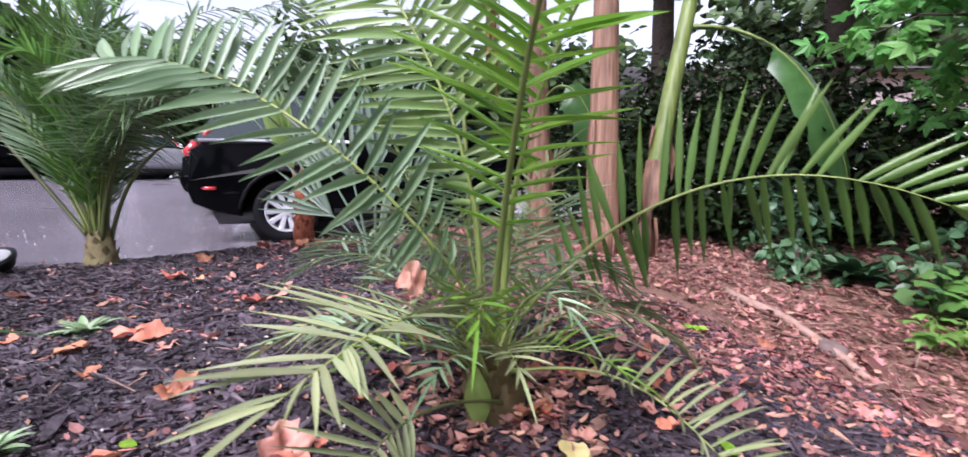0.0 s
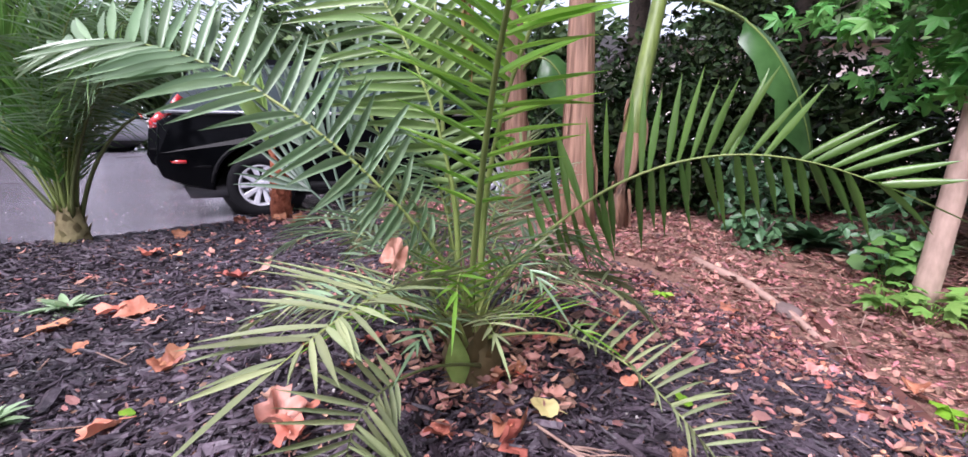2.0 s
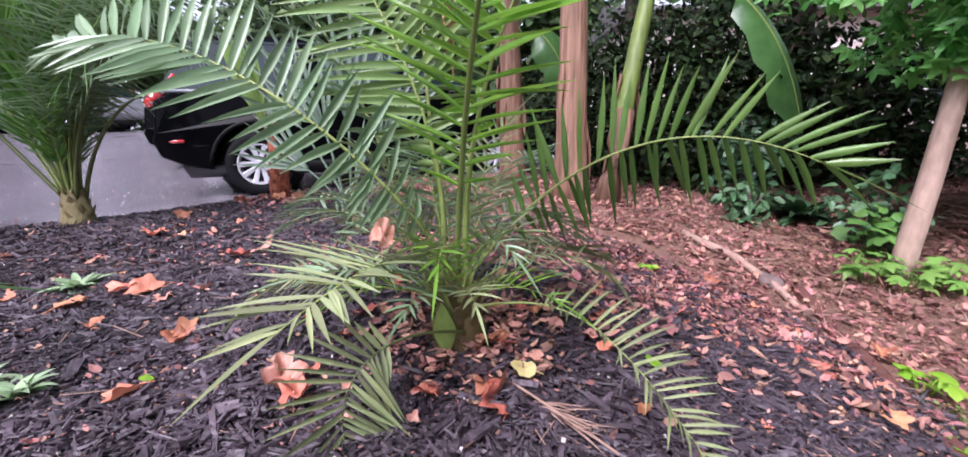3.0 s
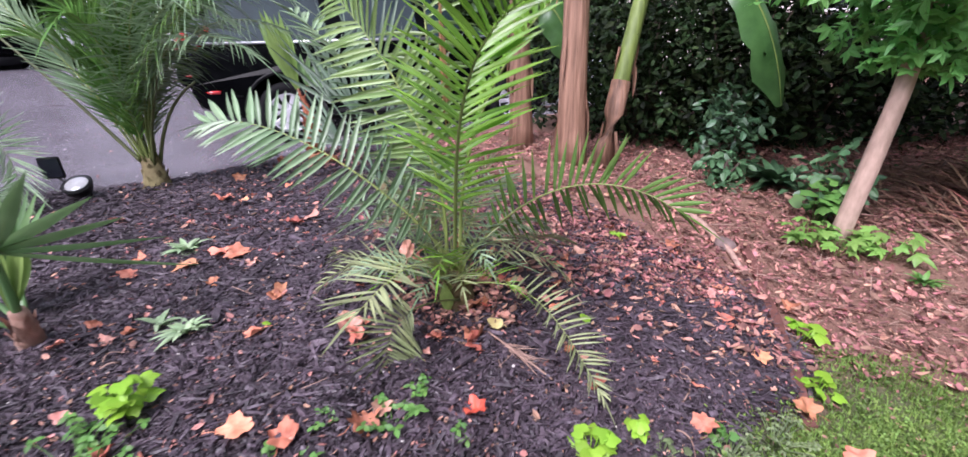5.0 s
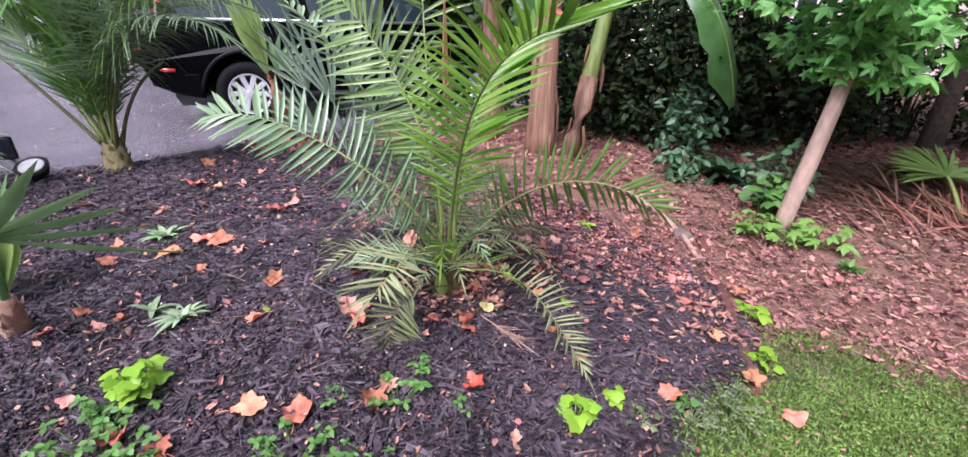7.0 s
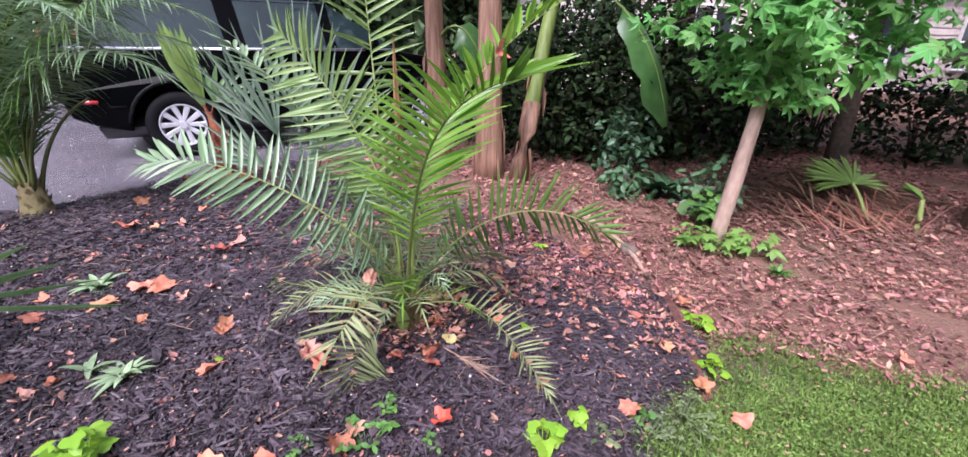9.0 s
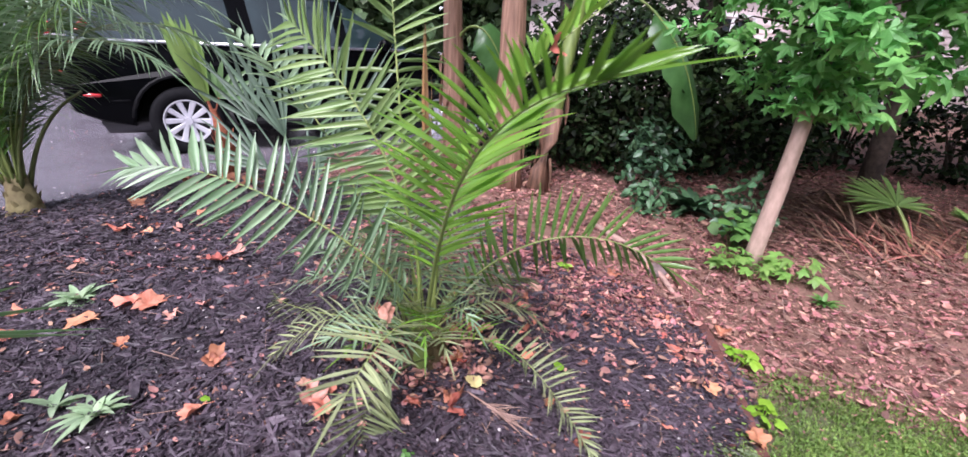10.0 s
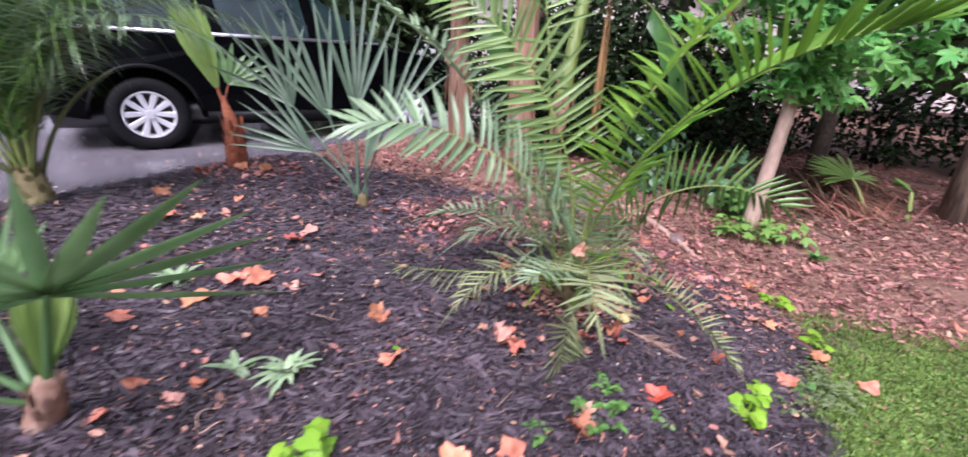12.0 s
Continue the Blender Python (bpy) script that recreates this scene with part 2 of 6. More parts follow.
def tube(points, radii, sides=7, flat=1.0, wob=0.0, rng=None):
    """Verts and faces of a closed tapered tube along points."""
    pts = np.asarray(points, float)
    V, F = [], []
    up = np.array([0.0, 0.0, 1.0])
    for i, p in enumerate(pts):
        t = unit(pts[min(i + 1, len(pts) - 1)] - pts[max(i - 1, 0)])
        a = np.cross(t, up)
        if np.linalg.norm(a) < 0.2:
            a = np.cross(t, (0, 1, 0))
        a = unit(a)
        b = np.cross(a, t)
        for k in range(sides):
            q = 2 * math.pi * k / sides
            r = radii[i] * (1 + (rng.uniform(-wob, wob) if wob else 0))
            V.append(p + a * math.cos(q) * r + b * math.sin(q) * r * flat)
    n = len(pts)
    for i in range(n - 1):
        for k in range(sides):
            j = (k + 1) % sides
            F.append((i * sides + k, i * sides + j, (i + 1) * sides + j, (i + 1) * sides + k))
    F.append(tuple(range(sides - 1, -1, -1)))
    F.append(tuple((n - 1) * sides + k for k in range(sides)))
    return V, F


def join(pieces):
    V, F = [], []
    for v, f in pieces:
        o = len(V)
        V.extend(v)
        F.extend(tuple(i + o for i in q) for q in f)
    return V, F


def blade(p0, d, nrm, L, W, droop=0.1, fold=0.35, n=5, twist=0.0, wide_at=0.3):
    """A folded, pointed leaf blade."""
    d = unit(d)
    side = unit(np.cross(d, nrm))
    nrm = unit(np.cross(side, d))
    V, F = [], []
    p0 = np.asarray(p0, float)
    for i in range(n + 1):
        s = i / n
        c = p0 + d * (s * L) + np.array([0, 0, -1.0]) * (droop * L * s * s)
        w = W * (0.45 + 0.55 * min(1, s / wide_at)) * (1 - max(0, (s - wide_at) / (1 - wide_at)) ** 1.6)
        a = twist * s
        sd = side * math.cos(a) + nrm * math.sin(a)
        nn = nrm * math.cos(a) - side * math.sin(a)
        if i == n:
            V.append(c)
        else:
            V += [c - sd * w / 2 + nn * (fold * w / 2), c, c + sd * w / 2 + nn * (fold * w / 2)]
    for i in range(n - 1):
        o = 3 * i
        F += [(o, o + 1, o + 4, o + 3), (o + 1, o + 2, o + 5, o + 4)]
    o = 3 * (n - 1)
    F += [(o, o + 1, o + 3), (o + 1, o + 2, o + 3)]
    return V, F


def frond(parent, P, pairs, leaf_len, leaf_w, material, stalk, seed, roll=0.0, vee=25.0, start=0.22, droop=0.12, rad=0.009, spread=(80, 26), label="", miss=0.04, ends=0.6, skew=0.0, crowd=1.0, louver=0.0):
    """A feather leaf along the curve P: leaflets as one mesh, with the stalk under it."""
    rng = random.Random(seed)
    u = np.linspace(0, 1, 160)
    C = bezier(P, u)
    seg = np.r_[0, np.cumsum(np.linalg.norm(np.diff(C, axis=0), axis=1))]
    total = seg[-1]
    pieces = []
    for i in range(pairs):
        f = start + (1 - start) * ((i + 0.5) / pairs) ** crowd
        g = (f - start) / (1 - start)
        for side in (-1, 1):
            if rng.random() < miss:
                continue
            s = min(0.999, f + rng.uniform(-0.008, 0.008)) * total
            k = int(np.searchsorted(seg, s))
            k = max(2, min(157, k))
            p, t = C[k], unit(C[k + 2] - C[k - 2])
            b = np.cross(t, (0, 0, 1.0))
            if np.linalg.norm(b) < 0.25:
                b = np.cross(t, unit((C[-1] - C[0]) * (1, 1, 0)))
                b = np.cross(t, np.cross(b, t)) if np.linalg.norm(b) < 0.05 else b
            b = unit(b)
            nn = np.cross(b, t)
            r = radians(roll + rng.uniform(-5, 5))
            b, nn = b * math.cos(r) + nn * math.sin(r), nn * math.cos(r) - b * math.sin(r)
            al = radians(spread[0] + (spread[1] - spread[0]) * g**3.2 + skew * side * (1 - g) + rng.uniform(-7, 7))
            ve = radians(vee + rng.uniform(-9, 9))
            d = t * math.cos(al) + (b * side * math.cos(ve) + nn * math.sin(ve)) * math.sin(al)
            L = leaf_len * (0.62 + 0.38 * math.sin(math.pi * min(1, g * 0.9 + 0.15))) * (1 - (1 - ends) * max(0, g - 0.6) / 0.4) * min(1.0, 0.4 + 4.0 * g) * rng.uniform(0.85, 1.1)
            face = (nn + b * side * -0.4) * math.cos(radians(louver)) + t * math.sin(radians(louver))
            pieces.append(blade(p, d, face, L, leaf_w * rng.uniform(0.8, 1.15), droop * rng.uniform(0.2, 1.7), 0.85, 5, rng.uniform(-0.5, 0.5)))
    k = 155
    pieces.append(blade(C[k], C[k] - C[k - 3], (0, 0, 1), leaf_len * 0.9, leaf_w, droop, 0.4))
    fr = part("frond", soup("frond", *join(pieces)), material, parent, label)
    us = np.linspace(0, 1, 22)
    part("rachis", soup("rachis", *tube(bezier(P, us), [rad * (1.3 - 1.1 * x**0.7) * (1.5 if x < 0.03 else 1) for x in us], 6, 0.75)), stalk, fr)
    return fr


def fan_leaf(parent, base, hub, face, radius, segs, span, material, stalk, seed, merge=0.42, width=0.03, tip_droop=0.12, up=(0, 0, 1), fold=0.5, rad=0.006, sag=0.0, label="", taper=0.22):
    """A fan leaf: a stalk from base to hub and folded fingers round the hub in the plane facing face."""
    rng = random.Random(seed)
    base, hub = np.asarray(base, float), np.asarray(hub, float)
    face = unit(face)
    ax = unit(np.asarray(up, float) - face * np.dot(up, face))
    bx = np.cross(face, ax)
    pieces = []
    for i in range(segs):
        a = radians(span) * ((i + 0.5) / segs - 0.5) + rng.uniform(-0.03, 0.03)
        d = ax * math.cos(a) + bx * math.sin(a) + face * rng.uniform(-0.07, 0.12)
        L = radius * (1 - taper * abs(2 * (i + 0.5) / segs - 1) ** 2) * rng.uniform(0.92, 1.06)
        pieces.append(blade(hub, d, face, L, width * rng.uniform(0.85, 1.1), tip_droop * rng.uniform(0.3, 1.6), fold, 6, rng.uniform(-0.2, 0.2), merge))
    lf = part("fan_leaf", soup("fan_leaf", *join(pieces)), material, parent, label)
    mid = (base + hub) / 2 + np.array([0, 0, sag])
    us = np.linspace(0, 1, 9)
    part("leaf_stalk", soup("leaf_stalk", *tube(bezier((base, base * 0.4 + mid * 0.6, mid * 0.6 + hub * 0.4, hub), us), [rad * (1.5 - 0.6 * x) for x in us], 6, 0.6)), stalk, lf)
    return lf


def lobed_leaf(size, lobes=5, curl=0.25, seed=0, depth=0.3):
    """A crumpled autumn leaf: a lobed sheet, folded along one line and uneven, with a short stem."""
    rng = random.Random(seed)
    n, ca = 26, rng.uniform(0, 6.28)
    off = Vector((rng.uniform(0, 50), rng.uniform(0, 50), 0))
    long = rng.uniform(0.75, 1.0)

    def lift(x, y):
        u, v = x / size, y / size
        w = u * math.cos(ca) + v * math.sin(ca)
        return size * curl * (1.0 * abs(w) ** 1.3 + 0.75 * noise.noise(Vector((u * 1.7, v * 1.7, 0)) + off) + 0.3 * noise.noise(Vector((u * 4, v * 4, 3)) + off))

    rim = []
    for i in range(n):
        a = 2 * math.pi * i / n
        lobe = math.cos(lobes * a / 2 * (1 if lobes % 2 == 0 else 1.0)) ** 2
        r = size * (1 - depth + depth * lobe + rng.uniform(-0.09, 0.09))
        rim.append((r * math.sin(a) * long, r * math.cos(a)))
    V = [(0, 0, lift(0, 0))]
    for k in (0.4, 0.75, 1.0):
        V += [(x * k, y * k, lift(x * k, y * k)) for x, y in rim]
    F = [(0, 1 + i, 1 + (i + 1) % n) for i in range(n)]
    for q in range(2):
        a, b = 1 + q * n, 1 + (q + 1) * n
        F += [(a + i, b + i, b + (i + 1) % n, a + (i + 1) % n) for i in range(n)]
    sv, sf = tube([(0, -size * 0.8, lift(0, -size * 0.8)), (size * 0.05, -size * 1.15, size * 0.1), (0, -size * 1.5, size * 0.06)], [size * 0.03] * 3, 4)
    return join([(V, F), (sv, sf)])


def leaf_cloud(centres, size, seed, long=1.9, shape="oval"):
    """Small folded leaves at the given places."""
    rng = random.Random(seed)
    V, F = [], []
    for c in centres:
        d = unit((rng.gauss(0, 1), rng.gauss(0, 1), rng.gauss(-0.2, 0.6)))
        n = unit((rng.gauss(0, 0.6), rng.gauss(-0.3, 0.6), 1.0))
        s = unit(np.cross(d, n))
        n = np.cross(s, d)
        L = size * rng.uniform(0.6, 1.25)
        W = L / long
        o = len(V)
        c = np.asarray(c, float)
        V += [c, c + d * L * 0.35 - s * W / 2 + n * W * 0.15, c + d * L * 0.4, c + d * L * 0.35 + s * W / 2 + n * W * 0.15, c + d * L * 0.75 - s * W * 0.36 - n * L * 0.05, c + d * L * 0.75 + s * W * 0.36 - n * L * 0.05, c + d * L - n * L * 0.15]
        F += [(o, o + 1, o + 2), (o, o + 2, o + 3), (o + 1, o + 4, o + 6, o + 2), (o + 2, o + 6, o + 5, o + 3)]
    return V, F


# ---- ground ----
def smooth(a, b, x):
    t = np.clip((x - a) / (b - a), 0, 1)
    return t * t * (3 - 2 * t)


def road_side(x, y):
    """Distance across the edge between bed and driveway, plus on the driveway."""
    return (y - x) * 0.7071 - 3.12 + 0.05 * np.sin(3.1 * (x + y)) - 0.35 * smooth(-2.2, -3.4, x)


def bed(x, y):
    x, y = np.clip(x, -2.2, 3.0), np.clip(y, 0.3, 3.0)

    def hump(a, b, s):
        return np.exp(-((x - a) ** 2 + (y - b) ** 2) / s)

    return (-0.2781 - 0.0692 * x + 0.0818 * y - 0.007 * x * x + 0.026 * x * y - 0.0118 * y * y + 0.2269 * hump(0, 0.9, 0.5)
            - 0.0076 * hump(-0.6, 0.9, 1.0) - 0.1003 * hump(1.1, 0.9, 0.8) - 0.0088 * hump(0, 0.8, 0.12) - 0.0705 * hump(1.8, 2.0, 0.8) - 0.075 * hump(1.24, 1.62, 0.2) - 0.03 * hump(0.1, 0.5, 0.45))


def height(x, y):
    x, y = np.asarray(x, float), np.asarray(y, float)
    s = road_side(x, y)
    road = -0.2 - 0.28 * smooth(0.0, 2.2, s) + 0.5 * smooth(5.5, 14.0, s)
    near = bed(x, y)
    k = smooth(-0.12, 0.22, s) * smooth(2.6, 0.6, x - 0.35 * (y - 2.5))
    return near * (1 - k) + road * k


def on_ground(x, y, dz=0.0):
    return (x, y, float(height(x, y)) + dz)


def lawn_part(x, y):
    edge = 0.03 * np.sin(9 * x + 2) + 0.03 * np.sin(13 * y)
    back = np.interp(x, [1.1, 1.25, 1.55, 1.7, 1.8, 2.0, 2.5, 3.5], [1.06, 1.08, 1.03, 0.93, 0.86, 0.77, 0.68, 0.62])
    right = np.minimum(x - y - 0.1 + edge, back - y + edge)
    return np.maximum(right, 0.1 - y + edge)


def litter_part(x, y):
    b = np.interp(y, [0.6, 0.95, 1.3, 1.6, 1.9, 2.1, 2.5, 3.0, 4.0], [0.9, 1.03, 1.14, 1.05, 0.7, 0.3, -0.1, -0.7, -1.5])
    return x - b + 0.04 * np.sin(11 * y) + 0.03 * np.sin(17 * x)


def steps(a, b, fine, far):
    inner = np.arange(a, b + 1e-6, fine)
    g, o = [], fine
    x = b
    while x < far:
        o *= 1.25
        x += o
        g.append(x)
    lo, o, x = [], fine, a
    while x > -far:
        o *= 1.25
        x -= o
        lo.append(x)
    return np.r_[lo[::-1], inner, g]


def sheet(name, xs, ys, dz, keep=None, rough=0.0):
    X, Y = np.meshgrid(xs, ys)
    Z = height(X, Y) + dz
    if rough:
        r = np.random.default_rng(5)
        Z = Z + rough * (r.random(Z.shape) - 0.5) * (np.hypot(X, Y - 1) < 4)
    V = np.stack([X, Y, Z], -1).reshape(-1, 3)
    nx = len(xs)
    F = []
    for j in range(len(ys) - 1):
        for i in range(nx - 1):
            if keep is None or keep(0.5 * (xs[i] + xs[i + 1]), 0.5 * (ys[j] + ys[j + 1])):
                F.append((j * nx + i, j * nx + i + 1, (j + 1) * nx + i + 1, (j + 1) * nx + i))
    return V, F


XS, YS = steps(-3.0, 3.6, 0.035, 70), steps(-0.6, 3.6, 0.035, 70)
V, F = sheet("ground", XS, YS, 0.0, rough=0.012)
me = soup("ground", V, F)
zone = me.attributes.new("zone", "FLOAT_COLOR", "POINT")
x, y = V[:, 0], V[:, 1]
lw, lt = smooth(0.0, 0.3, lawn_part(x, y)), smooth(-0.12, 0.12, litter_part(x, y))
zone.data.foreach_set("color", np.stack([lw, lt * (1 - lw), lw * 0, lw * 0 + 1], -1).ravel())


def ground_material():
    m = bpy.data.materials.new("garden soil")
    m.use_nodes = True
    n, l = m.node_tree.nodes, m.node_tree.links
    b = n["Principled BSDF"]
    b.inputs["Roughness"].default_value = 0.9
    at = n.new("ShaderNodeAttribute")
    at.attribute_name = "zone"
    sep = n.new("ShaderNodeSeparateColor")
    l.new(at.outputs["Color"], sep.inputs[0])
    tc = n.new("ShaderNodeTexCoord")
    outs = []
    for c0, c1, sc in (((0.022, 0.017, 0.02), (0.07, 0.054, 0.061), 70), ((0.13, 0.065, 0.045), (0.27, 0.15, 0.11), 45), ((0.05, 0.065, 0.022), (0.13, 0.16, 0.05), 50)):
        no, mx = n.new("ShaderNodeTexNoise"), n.new("ShaderNodeMix")
        no.inputs["Scale"].default_value, no.inputs["Detail"].default_value = sc, 6
        l.new(tc.outputs["Object"], no.inputs["Vector"])
        mx.data_type = "RGBA"
        mx.inputs[6].default_value, mx.inputs[7].default_value = (*c0, 1), (*c1, 1)
        l.new(no.outputs[0], mx.inputs[0])
        outs.append((mx.outputs[2], no))
    m1, m2 = n.new("ShaderNodeMix"), n.new("ShaderNodeMix")
    m1.data_type = m2.data_type = "RGBA"
    l.new(sep.outputs[1], m1.inputs[0])
    l.new(outs[0][0], m1.inputs[6])
    l.new(outs[1][0], m1.inputs[7])
    l.new(sep.outputs[0], m2.inputs[0])
    l.new(m1.outputs[2], m2.inputs[6])
    l.new(outs[2][0], m2.inputs[7])
    l.new(m2.outputs[2], b.inputs["Base Color"])
    bp = n.new("ShaderNodeBump")
    bp.inputs["Strength"].default_value, bp.inputs["Distance"].default_value = 0.9, 0.02
    l.new(outs[0][1].outputs[0], bp.inputs["Height"])
    l.new(bp.outputs[0], b.inputs["Normal"])
    return m


tagged(part("ground", me, ground_material()), "dark soil of a sloping garden bed", "ground", kind="structure")
rx, ry = steps(-7.0, 1.0, 0.05, 45), steps(-2.0, 4.5, 0.05, 45)
V, F = sheet("driveway", rx, ry, 0.006, keep=lambda a, b: road_side(a, b) > 0.1 and a < 0.8 + 0.35 * (b - 2.5) + (9 if b > 7.5 else 0) and b < 30)
tagged(part("driveway", soup("driveway", V, F), M_ASPHALT), "grey asphalt driveway scattered with small leaves", "driveway", kind="structure")

# ---- the young date palm in the middle of the bed ----
palm = thing("date_palm", "young date palm with arching silvery green fronds in dark mulch", "palm tree", "date palms")
rng = random.Random(3)
for i in range(18):
    a = i * 2.4
    r = 0.028 + 0.004 * (i % 3)
    p = np.array([0.005 + r * math.cos(a), 0.815 + r * math.sin(a), 0.003 * i - 0.03])
    part("leaf_base", soup("leaf_base", *blade(p, (0.4 * math.cos(a), 0.4 * math.sin(a), 1), (math.cos(a), math.sin(a), 0), 0.045 + 0.012 * (i % 4), 0.026, -0.05, -0.5, 5, rng.uniform(-0.3, 0.3), 0.3)), M_BOOT, palm, "brown fibrous leaf base")
part("trunk", soup("trunk", *tube([(0.005, 0.815, -0.11), (0.005, 0.815, -0.01), (0.005, 0.818, 0.03), (0.005, 0.82, 0.05)], [0.055, 0.045, 0.032, 0.012], 12, 1, 0.15, rng)), M_BOOT, palm)
part("green_boot", soup("green_boot", *blade((-0.01, 0.752, -0.03), (-0.05, -0.1, 1), (0, -1, 0.15), 0.085, 0.04, -0.05, -0.4, 6, 0, 0.3)), M_BOOT_GREEN, palm, "bright green flared leaf base")
FR = [(0.006, 0.834, 0.036), (0.177, 0.849, 0.310), (0.385, 0.791, 0.363), (0.527, 0.692, 0.276)]
FL = [(0.010, 0.833, 0.046), (-0.05, 0.684, 0.285), (-0.341, 0.712, 0.518), (-0.582, 0.79, 0.455)]
FC = [(0.001, 0.836, 0.053), (0.031, 0.759, 0.375), (0.054, 0.49, 0.641), (0.194, 0.302, 0.685)]
FB = [(0.022, 0.835, 0.03), (0.0, 0.824, 0.494), (0.198, 0.721, 0.727), (0.449, 0.78, 0.866)]
FY = [(-0.03, 0.828, 0.03), (0.046, 0.835, 0.371), (-0.208, 0.835, 0.702), (-0.325, 1.072, 0.75)]
FD = [(0.001, 0.770, 0.023), (-0.035, 0.725, 0.2), (-0.1, 0.57, 0.168), (-0.138, 0.455, 0.146)]
FE = [(0.020, 0.768, -0.007), (-0.07, 0.66, 0.06), (-0.152, 0.572, 0.05), (-0.126, 0.586, -0.11)]
FLL = [(-0.016, 0.825, 0.040), (-0.253, 0.920, 0.034), (-0.416, 1.028, -0.026), (-0.495, 1.203, -0.055)]
FRL = [(0.032, 0.793, 0.029), (0.163, 0.747, 0.068), (0.237, 0.744, 0.072), (0.370, 0.550, -0.125)]
FRD = [(0.023, 0.820, 0.026), (0.060, 0.894, 0.137), (0.182, 1.020, 0.094), (0.349, 1.162, -0.004)]
frond(palm, FR, 27, 0.15, 0.0115, M_PALM, M_RACHIS, 11, roll=73, vee=17, skew=-24, start=0.24, rad=0.0042, ends=1.0, spread=(86, 26), droop=0.05)
frond(palm, FL, 36, 0.145, 0.0138, M_PALM_SILVER, M_RACHIS, 12, roll=40, vee=13, skew=-6, start=0.2, rad=0.0045, ends=0.95, spread=(80, 26), droop=0.06, louver=-20)
frond(palm, FC, 35, 0.18, 0.0155, M_PALM_BRIGHT, M_RACHIS_MID, 13, roll=10, vee=28, start=0.2, rad=0.0052, spread=(84, 26), ends=0.95, crowd=0.85, louver=70, droop=0.04)
frond(palm, FB, 32, 0.16, 0.0145, M_PALM_BRIGHT, M_RACHIS, 14, vee=26, start=0.28, rad=0.005, louver=35)
frond(palm, FY, 36, 0.17, 0.0145, M_PALM_MID, M_RACHIS, 15, roll=68, vee=16, start=0.26, rad=0.0048, spread=(74, 24), ends=0.95, droop=0.06)
frond(palm, FD, 25, 0.135, 0.0078, M_PALM_DULL, M_RACHIS, 16, miss=0.18, vee=18, start=0.34, rad=0.0033, droop=0.04, spread=(66, 24), ends=0.95, label="dull green drooping lower frond")
frond(palm, FE, 20, 0.115, 0.008, M_PALM_DULL, M_RACHIS_DARK, 17, roll=70, vee=8, start=0.45, rad=0.003, droop=0.05, spread=(74, 22), label="dull green drooping lower frond")
frond(palm, FLL, 24, 0.12, 0.0065, M_PALM_DULL, M_RACHIS, 18, vee=-10, start=0.25, rad=0.003, droop=0.35, label="half-dry lower frond")
frond(palm, FRL, 34, 0.1, 0.006, M_PALM_DULL, M_RACHIS, 19, ends=0.55, miss=0.12, vee=30, start=0.25, rad=0.003, label="dull green drooping lower frond")
frond(palm, FRD, 30, 0.115, 0.008, M_PALM_DULL, M_RACHIS_DARK, 20, vee=10, start=0.25, rad=0.003, droop=0.2)
# inner upright fronds behind
frond(palm, [(-0.02, 0.885, 0.0), (-0.06, 0.96, 0.4), (-0.07, 0.98, 0.75), (-0.10, 1.14, 1.02)], 30, 0.18, 0.0125, M_PALM_MID, M_RACHIS, 21, vee=24, start=0.28, rad=0.0045)
frond(palm, [(-0.045, 0.865, 0.0), (-0.15, 0.95, 0.34), (-0.24, 1.02, 0.58), (-0.5, 1.16, 0.72)], 28, 0.17, 0.0125, M_PALM_SILVER, M_RACHIS, 23, vee=20, start=0.28, rad=0.0042)
frond(palm, [(0.0, 0.83, 0.04), (-0.07, 0.88, 0.16), (-0.2, 0.98, 0.22), (-0.36, 1.04, 0.16)], 22, 0.12, 0.0075, M_PALM_SILVER, M_RACHIS, 25, vee=18, start=0.25, rad=0.003)
frond(palm, [(0.01, 0.84, 0.04), (0.03, 0.97, 0.2), (0.05, 1.12, 0.24), (0.1, 1.3, 0.14)], 22, 0.13, 0.0075, M_PALM_DULL, M_RACHIS, 26, vee=14, start=0.25, rad=0.003)
# short thin-leaved sprays round the base
for k, (ex, ey, ez, hz, ln) in enumerate([(-0.30, 0.86, 0.16, 0.2, 0.13), (-0.2, 0.98, 0.2, 0.26, 0.13), (0.2, 0.9, 0.14, 0.2, 0.11), (-0.34, 0.74, 0.04, 0.14, 0.12), (-0.06, 1.1, 0.24, 0.3, 0.14), (-0.16, 0.82, 0.3, 0.24, 0.12), (0.16, 1.02, 0.26, 0.26, 0.13), (-0.26, 1.06, 0.1, 0.2, 0.12), (0.26, 1.06, 0.08, 0.18, 0.12), (0.1, 0.9, 0.34, 0.26, 0.12), (-0.1, 0.92, 0.36, 0.28, 0.13), (0.3, 0.84, 0.04, 0.14, 0.1)]):
    frond(palm, [(0.02 * ex, 0.82, 0.02), (0.25 * ex, 0.82 + 0.25 * (ey - 0.82), hz * 0.8), (0.65 * ex, 0.82 + 0.65 * (ey - 0.82), hz * 1.15), (ex, ey, ez)], 17, ln, 0.0058, (M_PALM_SILVER, M_PALM_DULL)[k % 2], M_RACHIS, 280 + k, vee=14, start=0.3, rad=0.0024, droop=0.18, spread=(70, 24), miss=0.12)
